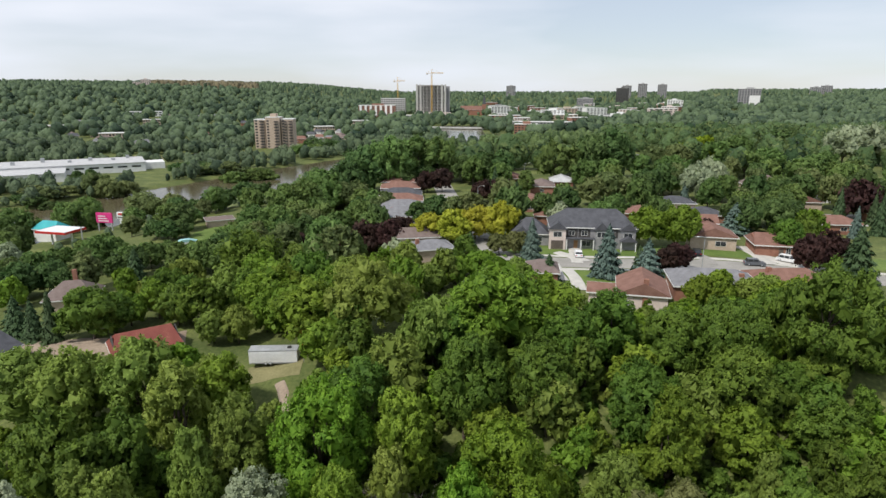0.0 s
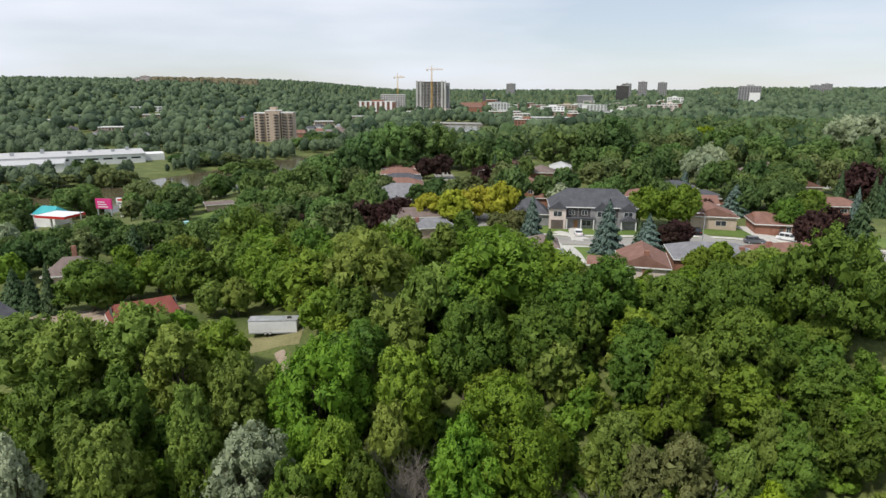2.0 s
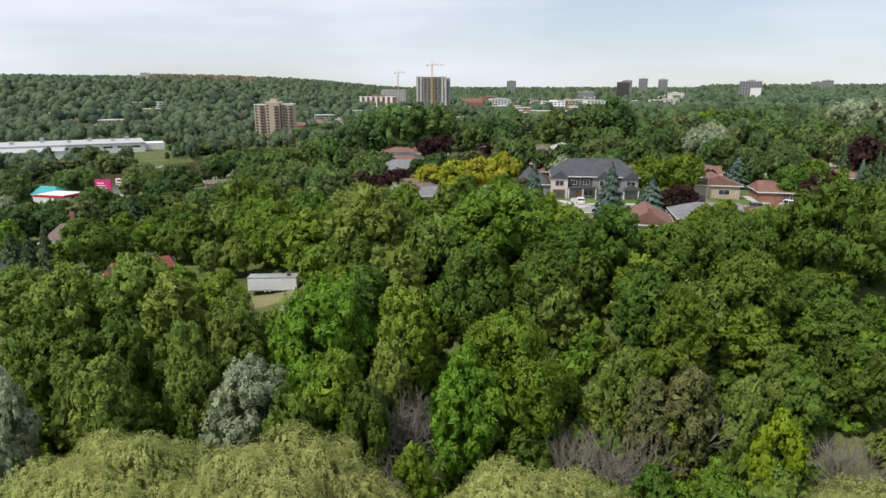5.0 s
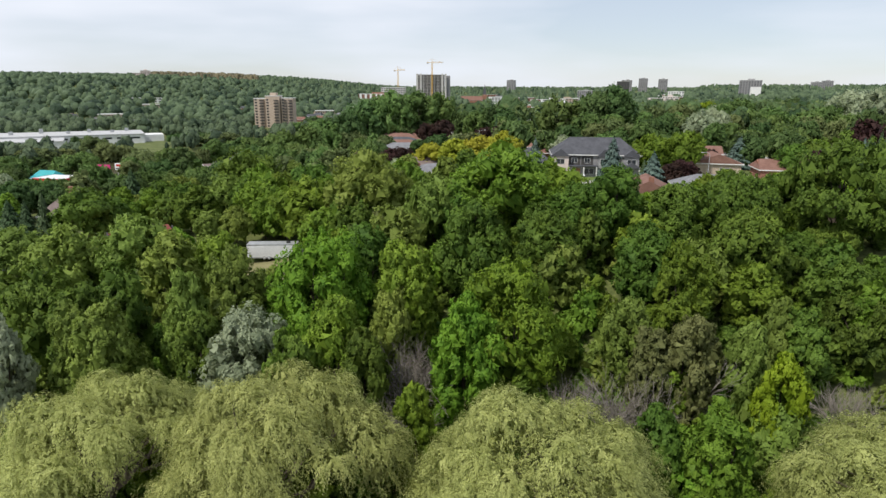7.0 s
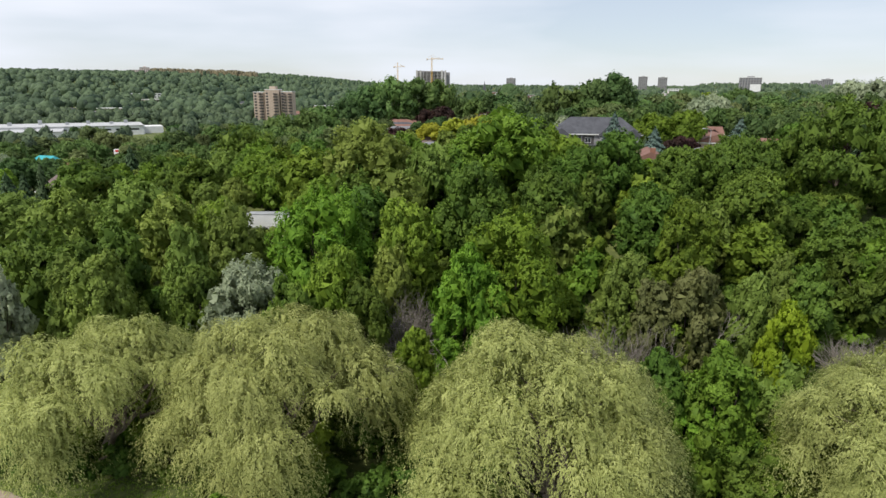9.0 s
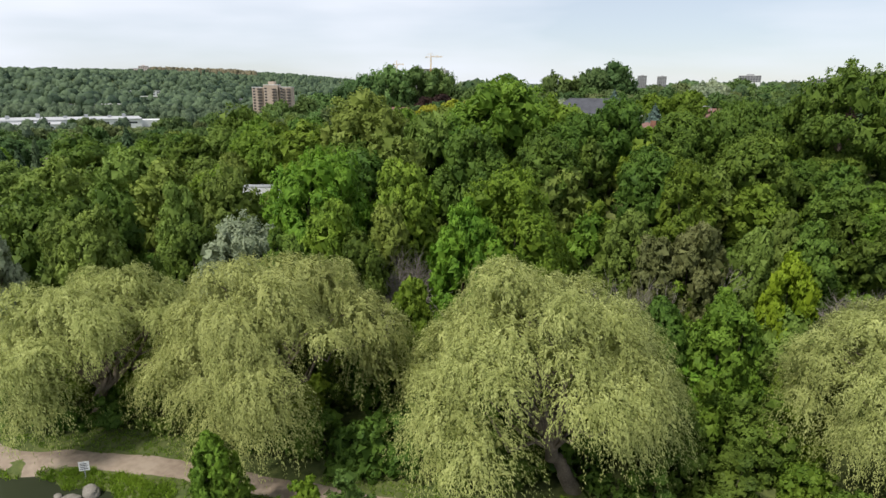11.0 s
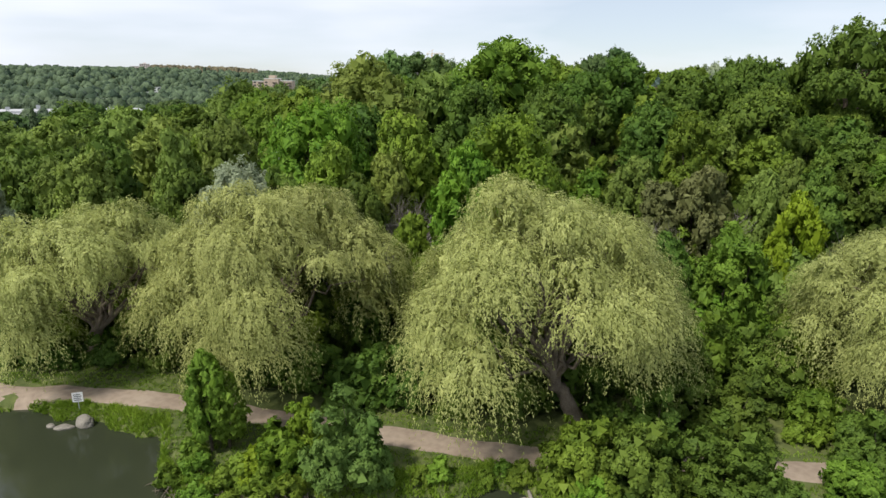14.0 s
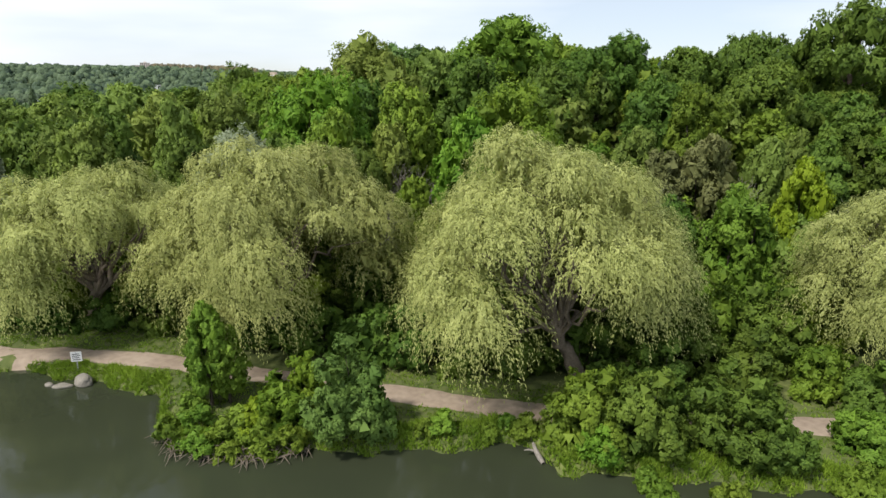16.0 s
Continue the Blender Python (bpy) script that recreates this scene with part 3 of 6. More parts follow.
# ---- woods on the slope ----
for kind, x, y, h, w in [
    ("bright", -6.7, 71.6, 20.6, 13.1),
    ("olive", -16.8, 72.1, 19.5, 8.8),
    ("olive", -21.6, 67.8, 19.1, 6.3),
    ("olive", -28.3, 62.9, 17.4, 7.8),
    ("silver", -39.3, 62.8, 16.6, 5.8),
    ("silver", -13.6, 61.6, 16.4, 11.2),
    ("bright", 14.8, 61.1, 20.3, 13.5),
    ("bright", 9.5, 56.9, 18.6, 7.6),
    ("green", -4.2, 58.9, 18.6, 7.7),
    ("dark", -8.4, 54.7, 16.4, 6),
    ("dark", 13, 78.3, 15.7, 10.9),
    ("green", 3.8, 71, 17.9, 8),
    ("dark", 32.7, 80.9, 12.8, 16.1),
    ("dark", 24, 77.3, 13.0, 10.5),
    ("dark", 48, 78.1, 12.5, 17.5),
    ("dark", 48.9, 71.2, 12.8, 10.1),
    ("dark", 67.2, 78.4, 16.4, 19.7),
    ("dark", 36, 71.2, 12.9, 9.9),
    ("green", 37, 65, 15.3, 8.4),
    ("olive", 28.5, 59.8, 14.6, 6.4),
    ("rust", 33.5, 54.9, 15.3, 7.1),
    ("rust", 29.3, 55.6, 13.8, 5.4),
    ("olive", 38.6, 52.6, 15.4, 5.2),
    ("olive", 46.1, 58.7, 12.3, 4.6),
]:
    plant(kind, x, y, h, w, 3, "trees on the wooded slope")
for kind, x, y, h, w in [
    ("dark", 47.8, 56.7, 12.4, 5.7),
    ("lime", 39.4, 48.1, 14.7, 5.1),
    ("dark", 57.7, 59.1, 9.7, 9.3),
    ("dark", 58.8, 65.1, 8.8, 9.4),
    ("bright", 3.4, 48.5, 13.2, 4.5),
    ("green", 29.5, 42.8, 13.1, 6.6),
    ("dark", 24.9, 44.6, 12.1, 5.3),
    ("olive", 1.8, 64.7, 15.9, 5.9),
    ("dark", -1.4, 56.7, 15.6, 5.8),
    ("olive", -32.9, 66.8, 16.2, 7),
    ("dark", -18.8, 62.8, 15.5, 6.7),
    ("dark", 60.7, 73.4, 7.2, 11.3),
]:
    plant(kind, x, y, h, w, 3, "trees on the wooded slope")
for kind, x, y, h, w in [
    ("bright", -31.6, 97.5, 10.4, 8.4),
    ("olive", -25.2, 93.5, 10.6, 7.0),
    ("olive", -35.1, 91.5, 15.9, 12.3),
    ("olive", -45.6, 93.6, 14.7, 13.2),
    ("olive", -53.7, 95.4, 14.1, 11.6),
    ("olive", -27.4, 113.3, 7.8, 11.1),
    ("olive", -27.8, 85.1, 16.3, 9.1),
    ("dark", -42.2, 79.3, 16.3, 10.4),
    ("dark", -35.3, 71, 16.8, 8.1),
    ("olive", -0.8, 104.9, 15.0, 15.8),
    ("green", -11, 109.7, 12.3, 14.2),
    ("green", -20.6, 123.6, 12.6, 13.4),
    ("dark", -28.4, 146.9, 15.5, 15.9),
    ("green", 20.9, 90.1, 15.0, 17.6),
    ("green", 28.9, 91.5, 11.4, 12.4),
    ("olive", 9.8, 91.2, 11.8, 10.3),
    ("olive", 3.4, 83.3, 14.5, 11),
    ("dark", -0.6, 79.1, 15.8, 8.8),
    ("dark", 59.9, 81.7, 9.5, 14.2),
    ("dark", -31.7, 74.9, 17.2, 7.9),
    ("green", -18.3, 121.4, 8.4, 12),
    ("bright", 46.5, 86.1, 8.5, 17.4),
    ("bright", 55.4, 85.6, 7.3, 13),
    ("green", 67.7, 87.5, 9.7, 12.5),
]:
    plant(kind, x, y, h, w, 2, "trees on the wooded slope")

# ---- trees among the houses and along the river ----
for kind, x, y, h, w in [
    ("yellow", 22.4, 160.4, 8.8, 19.6),
    ("yellow", 32.6, 159.2, 10.9, 18),
    ("purple", -4.7, 161.9, 10.0, 15.4),
    ("purple", 5.9, 164, 8.5, 16.6),
    ("fir", 44.3, 178, 13.5, 7.1),
    ("fir", 58.9, 124, 6.7, 4),
    ("fir", 24.8, 145, 6.0, 6),
    ("purple", 67.3, 125.1, 6.5, 9.4),
    ("purple", 88.7, 151.2, 6.0, 9.8),
    ("green", 75.6, 146.1, 11.3, 17.1),
    ("silver", 124.2, 212.6, 15.6, 21.7),
    ("dark", 117.5, 162.8, 11.3, 23),
    ("purple", 100.7, 123.6, 9.7, 13),
    ("dark", 106.2, 136.6, 10.1, 13.5),
    ("fir", 102.9, 114, 12.3, 9.7),
    ("spruce", 103.8, 160, 8.8, 10.5),
    ("rust", 34.1, 143.3, 6.0, 10.4),
    ("green", 62.8, 101.2, 7.4, 10.1),
    ("olive", 72.4, 101.2, 6.2, 10),
    ("bright", 79.5, 95.7, 7.2, 14.1),
    ("dark", -53.4, 119.5, 10.8, 12.5),
    ("fir", -61.3, 120, 10.3, 4.6),
    ("fir", -70.2, 125, 8.5, 7.1),
    ("fir", -65.6, 122, 8.3, 5.2),
]:
    plant(kind, x, y, h, w, 2, "trees between the houses")
for kind, x, y, h, w in [
    ("fir", -56.6, 152, 10.5, 7.4),
    ("dark", -36.5, 123.6, 10.0, 13.2),
    ("dark", -29.2, 151.8, 12.7, 14.9),
    ("green", -44.2, 162.1, 9.0, 17.3),
    ("olive", -16.4, 140.8, 12.5, 6.3),
    ("dark", -50.5, 123.1, 8.2, 9.4),
    ("green", -46.5, 127.3, 8.5, 11),
    ("dark", -43.8, 133.4, 9.8, 11.6),
    ("olive", -28.7, 129.4, 11.8, 11.4),
    ("green", -23.5, 133.6, 13.1, 13.2),
    ("green", -17.7, 125.3, 12.4, 11.2),
    ("dark", -13, 131.3, 12.4, 10.5),
    ("green", -8.3, 121.5, 10.5, 12.1),
    ("olive", -5.1, 129.2, 9.9, 10.4),
    ("bright", 0.9, 131.4, 9.0, 11.9),
    ("green", 5.5, 123.4, 7.4, 11.3),
    ("olive", 9.7, 117.3, 6.6, 10.8),
    ("green", 15.9, 121.2, 6.1, 10),
    ("green", 23.8, 125.6, 6.0, 12.9),
    ("olive", 28.5, 119.2, 6.0, 9.9),
    ("green", 23.8, 113.3, 6.0, 10.6),
    ("green", -22.9, 91.1, 12.1, 8.9),
    ("green", -6.2, 89.3, 8.2, 10.7),
]:
    plant(kind, x, y, h, w, 2, "trees between the houses")
for kind, x, y, h, w in [
    ("olive", -8.5, 151.6, 13.0, 13.7),
    ("bright", -11.8, 169.4, 12.4, 11.9),
    ("dark", 19.1, 187.8, 8.2, 15.3),
    ("dark", 24.4, 264.6, 8.1, 21.5),
    ("purple", 26.8, 241.8, 9.7, 14.8),
    ("green", 10.1, 266.6, 22.6, 21.6),
    ("green", 22.6, 270.6, 20.8, 22),
    ("green", 31.5, 272.3, 20.1, 19.5),
    ("dark", -0.8, 264.6, 21.1, 21.3),
    ("dark", -8.8, 252.1, 17.9, 17.7),
    ("green", -16.5, 247.1, 16.7, 17.3),
    ("dark", 46.7, 264.9, 13.3, 24.5),
    ("dark", 55.2, 260.3, 14.5, 18.8),
    ("purple", 44.6, 216.6, 8.8, 13.4),
    ("green", 83.1, 264.7, 18.6, 22.1),
    ("dark", 105.2, 262.6, 23.6, 30.3),
    ("dark", 150, 197.1, 11.5, 17.3),
    ("spruce", 91.4, 165, 7.6, 7.2),
    ("bright", 114, 173.1, 9.7, 9.4),
    ("purple", 153.9, 173.6, 13.1, 13.6),
    ("dark", 157.4, 176.7, 15.9, 13.8),
    ("green", 182.2, 233.1, 15.6, 25.6),
    ("dark", 111.5, 227.3, 12.7, 19.4),
    ("olive", 86.4, 207.6, 11.4, 21.9),
]:
    plant(kind, x, y, h, w, 1, "trees between the houses")
for kind, x, y, h, w in [
    ("green", 68.1, 166.7, 10.8, 14.1),
    ("dark", 57.3, 180, 10.7, 16.9),
    ("olive", 29.6, 186.8, 8.7, 15.3),
    ("bright", -1, 211.5, 10.1, 12.8),
    ("green", 191.6, 304.3, 17.2, 36.1),
    ("olive", 152.5, 288.7, 15.0, 30.8),
    ("lime", 187.3, 333, 15.5, 25),
    ("silver", 265.3, 304.4, 23.3, 37),
    ("green", 187.5, 273.9, 14.5, 32.7),
    ("dark", 262.7, 363.8, 18.2, 31.8),
    ("green", -91, 166.9, 8.8, 15.7),
    ("green", -59, 172, 7.4, 16.6),
    ("green", -25.3, 217.6, 17.0, 21.5),
    ("green", -32.2, 197.3, 12.2, 19.4),
    ("dark", -53.7, 273.5, 10.1, 29.4),
    ("dark", -64.9, 264.5, 7.8, 20.6),
    ("olive", -90.7, 292.7, 9.9, 22.7),
    ("green", -128.4, 284.8, 16.6, 23.4),
    ("dark", -170.8, 396.8, 11.1, 15.2),
    ("olive", -143.7, 363.8, 13.5, 31.3),
    ("olive", -169.8, 348.9, 8.0, 32.9),
    ("green", -121, 267.1, 14.4, 17.8),
    ("green", -68.9, 232.2, 7.3, 18),
    ("olive", -98, 444.7, 8.7, 39.1),
]:
    plant(kind, x, y, h, w, 1, "trees between the houses")
for kind, x, y, h, w in [
    ("dark", -119.4, 454.2, 9.4, 35.3),
    ("green", -75.5, 424.5, 11.1, 37.5),
    ("silver", -70.1, 602.9, 8.7, 24),
    ("green", -49.7, 564, 11.4, 33.7),
    ("dark", -37.1, 605.1, 13.4, 42.2),
    ("green", -85.2, 176.8, 7.9, 15.1),
    ("dark", -169.4, 333, 6.5, 25.1),
    ("green", -138.2, 252.6, 18.0, 21.3),
    ("olive", -106.2, 302.1, 15.6, 17.5),
    ("green", -19.7, 242.6, 13.5, 21.7),
    ("olive", -9, 247.7, 10.7, 22.3),
    ("bright", -20.8, 207, 11.7, 16.5),
    ("green", -5.4, 191.8, 10.2, 15.4),
    ("olive", 3.7, 206.5, 8.5, 12.5),
    ("dark", -85.4, 151.5, 9.6, 12.8),
    ("dark", -80.1, 153.4, 8.4, 11.6),
    ("green", -80, 191.8, 7.4, 14.7),
    ("dark", -63.6, 161.1, 7.4, 9.3),
    ("dark", -65, 206.9, 7.4, 16),
    ("green", -40, 196.6, 7.4, 13.5),
    ("green", -38, 181.7, 9.2, 14.3),
    ("olive", -26.8, 171.8, 11.2, 15.3),
    ("dark", -21.7, 181.7, 11.5, 14.4),
    ("green", -12.9, 153.5, 11.3, 12.3),
]:
    plant(kind, x, y, h, w, 1, "trees between the houses")
for kind, x, y, h, w in [
    ("dark", -71.6, 151, 7.4, 8.6),
    ("green", -113, 191.7, 9.0, 14.4),
    ("dark", -121.6, 217, 11.0, 16.4),
    ("green", -126, 290, 8.9, 15.6),
]:
    plant(kind, x, y, h, w, 1, "trees between the houses")
for kind, x, y, h, w in [
    ("spruce", 38.5, 138, 10.3, 6.5),
    ("fir", 38, 122, 6.0, 5.8),
    ("spruce", 51.7, 124, 11.6, 8.2),
    ("spruce", 60, 122, 8.5, 7.9),
    ("olive", -13.7, 78.8, 12.8, 7),
    ("olive", -7.7, 80.9, 11.9, 7.3),
]:
    plant(kind, x, y, h, w, 3, "trees between the houses")


# ---- streets ----
WALK = shade("concrete_walk", (0.42, 0.41, 0.38), (0.56, 0.54, 0.50), 0.9, 0.6, 14, 0.2)
LAWN = shade("mown_lawn", (0.075, 0.125, 0.025), (0.15, 0.21, 0.05), 0.95, 0.25, 12, 0.4, depth=0.05)
DRY = shade("dry_grass", (0.15, 0.145, 0.065), (0.25, 0.23, 0.115), 0.95, 0.2, 12, 0.4)
strip("street", [(22, 142), (36, 139), (45, 137), (77, 130.5), (96, 123), (112, 112), (150, 88)], 9.0, ASPHALT, "pale grey asphalt street in front of the houses", "street", 0.10)
strip("side_street", [(33, 139), (30, 165), (29.5, 200), (31.5, 245), (36, 300), (60, 360)], 8.0, ASPHALT, "pale residential side street running between trees", "street", 0.08)
strip("upper_street", [(60, 196), (110, 190), (160, 178), (230, 160)], 8.0, ASPHALT, "pale residential street behind the first houses", "street", 0.08)
strip("pavement", [(22, 148.2), (45, 143.1), (77, 136.6), (96, 129.2), (114, 117.4)], 1.5, WALK, "light concrete pavement along the street", "pavement", 0.16)
strip("pavement_near", [(22, 135.6), (45, 130.8), (77, 124.5), (96, 117)], 1.3, WALK, "light concrete pavement along the near kerb", "pavement", 0.16)
strip("lawn_front", [(28, 152.5), (45, 149.3), (76, 143)], 9.5, LAWN, "mown green front lawns before the houses", "lawn", 0.06)
strip("lawn_near", [(36, 127), (60, 122.5), (96, 112)], 12, LAWN, "mown green lawns on the near side of the street", "lawn", 0.06)
strip("lawn_east", [(78, 146), (105, 134), (125, 121)], 11, LAWN, "mown green lawns before the brick bungalows", "lawn", 0.06)
strip("driveway", [(44.8, 130.8), (44.4, 123.4), (42.7, 115.6)], 3.0, WALK, "pale concrete driveway on the near side of the street", "driveway", 0.17)
strip("driveway_front", [(53.1, 149.8), (50.9, 142.0), (49.1, 135.5)], 3.4, WALK, "pale concrete driveway to the townhouse garage", "driveway", 0.17)
strip("driveway_east", [(96.7, 145.1), (95.9, 136.6), (93.8, 129.2)], 4.2, WALK, "pale concrete driveway beside the brick bungalow", "driveway", 0.17)
strip("yard", [(-21.5, 101.6), (-17, 101.6), (-12, 101.2)], 4.6, DRY, "dry yellowish grass yard before the white trailer", "yard", 0.08, 0.1)
strip("yard_track", [(-15.5, 98), (-14.5, 95), (-14, 91)], 1.6, DIRT, "bare earth track through the yard", "track", 0.14, 0.2)
strip("gravel_lane", [(-100, 118), (-64, 117), (-47, 116), (-36, 118)], 7, DIRT, "sandy gravel lane beside the white house", "lane", 0.1, 0.1)
strip("meadow", [(-64, 184), (-56.5, 205), (-47, 230)], 11, LAWN, "open mown meadow strip between trees", "meadow", 0.1, 0.15)
strip("valley_field", [(-215, 575), (-130, 568), (-70, 560)], 30, DRY, "brownish dry field beyond the river", "field", 0.3, 0.1, 4)

# ---- houses ----
HOMES = []
ROOF = {
    "red": shade("roof_redbrown", (0.165, 0.085, 0.065), (0.25, 0.14, 0.11), 0.9, 0.8, 22, 0.5, depth=0.02),
    "slate": shade("roof_slate", (0.055, 0.057, 0.065), (0.10, 0.102, 0.115), 0.85, 0.8, 22, 0.5, depth=0.02),
    "grey": shade("roof_grey", (0.15, 0.15, 0.16), (0.24, 0.24, 0.255), 0.85, 0.8, 22, 0.5, depth=0.02),
    "brown": shade("roof_brown", (0.14, 0.105, 0.095), (0.21, 0.165, 0.15), 0.9, 0.8, 22, 0.5, depth=0.02),
    "rust": shade("roof_rusty_sheet", (0.17, 0.045, 0.035), (0.26, 0.10, 0.07), 0.7, 0.5, 14, 0.3, c3=(0.21, 0.06, 0.045)),
    "white": shade("roof_white", (0.38, 0.385, 0.39), (0.52, 0.52, 0.52), 0.8, 0.3, 12, 0.2),
}
WALL = {
    "brick": shade("brick_red", (0.22, 0.10, 0.07), (0.33, 0.17, 0.12), 0.9, 1.0, 20, 0.4),
    "buff": shade("brick_buff", (0.40, 0.31, 0.24), (0.52, 0.42, 0.34), 0.9, 1.0, 20, 0.4),
    "pink": shade("stucco_pinkish", (0.55, 0.46, 0.42), (0.66, 0.57, 0.53), 0.9, 0.6, 12, 0.3),
    "stone": shade("stone_grey", (0.20, 0.20, 0.205), (0.31, 0.305, 0.31), 0.9, 0.9, 14, 0.6),
    "white": shade("siding_white", (0.66, 0.66, 0.65), (0.78, 0.78, 0.77), 0.8, 0.4, 10, 0.2),
    "dark": shade("siding_dark", (0.045, 0.043, 0.042), (0.09, 0.085, 0.08), 0.8, 0.5, 12, 0.2),
}
TRIM = shade("trim_white", (0.62, 0.62, 0.60), (0.76, 0.76, 0.74), 0.7, 1, 8, 0.1)
METAL = shade("metal_grey", (0.34, 0.35, 0.36), (0.48, 0.49, 0.50), 0.5, 1, 8, 0.1, metal=0.3)
DOORPAINT = shade("door_dark", (0.09, 0.075, 0.065), (0.16, 0.13, 0.11), 0.6, 1, 8, 0.1)
GLASS = bpy.data.materials.new("window_glass")
GLASS.use_nodes = True
GLASS.node_tree.nodes["Principled BSDF"].inputs["Base Color"].default_value = (0.03, 0.035, 0.04, 1)
GLASS.node_tree.nodes["Principled BSDF"].inputs["Roughness"].default_value = 0.06


def box(bm, x0, y0, z0, x1, y1, z1):
    v = [bm.verts.new(p) for p in ((x0, y0, z0), (x1, y0, z0), (x1, y1, z0), (x0, y1, z0), (x0, y0, z1), (x1, y0, z1), (x1, y1, z1), (x0, y1, z1))]
    for q in ((3, 2, 1, 0), (4, 5, 6, 7), (0, 1, 5, 4), (1, 2, 6, 5), (2, 3, 7, 6), (3, 0, 4, 7)):
        bm.faces.new([v[i] for i in q])
    return bm


def boxpart(name, parent, dims, material, label="", bevel=0.0):
    bm = box(bmesh.new(), *dims)
    if bevel:
        bmesh.ops.bevel(bm, geom=bm.edges[:], offset=bevel, segments=2, affect="EDGES")
    return part(name, bm, parent, label, material)


def prism(parent, name, poly, y0, y1, material, label=""):
    """A solid with the outline poly (x, z) from y0 to y1."""
    bm = bmesh.new()
    a = [bm.verts.new((x, y0, z)) for x, z in poly]
    b = [bm.verts.new((x, y1, z)) for x, z in poly]
    bm.faces.new(a), bm.faces.new(b[::-1])
    for i in range(len(poly)):
        j = (i + 1) % len(poly)
        bm.faces.new((a[j], a[i], b[i], b[j]))
    bmesh.ops.recalc_face_normals(bm, faces=bm.faces[:])
    return part(name, bm, parent, label, material)


def hip_roof(parent, x0, y0, x1, y1, z, rise, material, over=0.5, ridge="x", hip=1.0, label=""):
    """Hipped (hip 1) or gabled (hip 0) roof with a thick eave."""
    bm = bmesh.new()
    X0, Y0, X1, Y1 = x0 - over, y0 - over, x1 + over, y1 + over
    lo = [bm.verts.new(p) for p in ((X0, Y0, z - 0.2), (X1, Y0, z - 0.2), (X1, Y1, z - 0.2), (X0, Y1, z - 0.2))]
    up = [bm.verts.new(p) for p in ((X0, Y0, z), (X1, Y0, z), (X1, Y1, z), (X0, Y1, z))]
    if ridge == "x":
        s = (Y1 - Y0) / 2 * hip
        r = [bm.verts.new((X0 + s, (Y0 + Y1) / 2, z + rise)), bm.verts.new((X1 - s, (Y0 + Y1) / 2, z + rise))]
        tops = ((up[0], up[1], r[1], r[0]), (up[1], up[2], r[1]), (up[2], up[3], r[0], r[1]), (up[3], up[0], r[0]))
    else:
        s = (X1 - X0) / 2 * hip
        r = [bm.verts.new(((X0 + X1) / 2, Y0 + s, z + rise)), bm.verts.new(((X0 + X1) / 2, Y1 - s, z + rise))]
        tops = ((up[0], up[1], r[0]), (up[1], up[2], r[1], r[0]), (up[2], up[3], r[1]), (up[3], up[0], r[0], r[1]))
    for q in tops:
        bm.faces.new(q)
    bm.faces.new(lo[::-1])
    for i in range(4):
        j = (i + 1) % 4
        bm.faces.new((lo[i], lo[j], up[j], up[i]))
    bmesh.ops.recalc_face_normals(bm, faces=bm.faces[:])
    roof = part("roof", bm, parent, label, material)
    for d in ((X0, Y0 - 0.05, z - 0.22, X1, Y0 - 0.003, z + 0.02), (X0, Y1 + 0.003, z - 0.22, X1, Y1 + 0.05, z + 0.02),
              (X0 - 0.05, Y0, z - 0.22, X0 - 0.003, Y1, z + 0.02), (X1 + 0.003, Y0, z - 0.22, X1 + 0.05, Y1, z + 0.02)):
        boxpart("gutter", roof, d, TRIM, "white gutter")
    return roof


def window(parent, x, y, z, w, h, face="front", name="window"):
    """A window standing proud of the wall: frame, pane, mullion. x runs along the wall."""
    def d(a0, a1, b0, b1, out0, out1):
        if face == "front":
            return (a0, y - out1, b0, a1, y - out0, b1)
        if face == "back":
            return (a0, y + out0, b0, a1, y + out1, b1)
        if face == "right":
            return (y + out0, a0, b0, y + out1, a1, b1)
        return (y - out1, a0, b0, y - out0, a1, b1)
    win = boxpart(name, parent, d(x - w / 2, x + w / 2, z, z + h, 0.0, 0.05), TRIM, "white-framed window")
    k = 2 if w > 0.9 else 1
    for i in range(k):
        a0 = x - w / 2 + 0.07 + i * (w - 0.07) / k
        boxpart("pane", win, d(a0, a0 + (w - 0.07) / k - 0.07, z + 0.07, z + h - 0.07, 0.03, 0.06), GLASS)
    return win


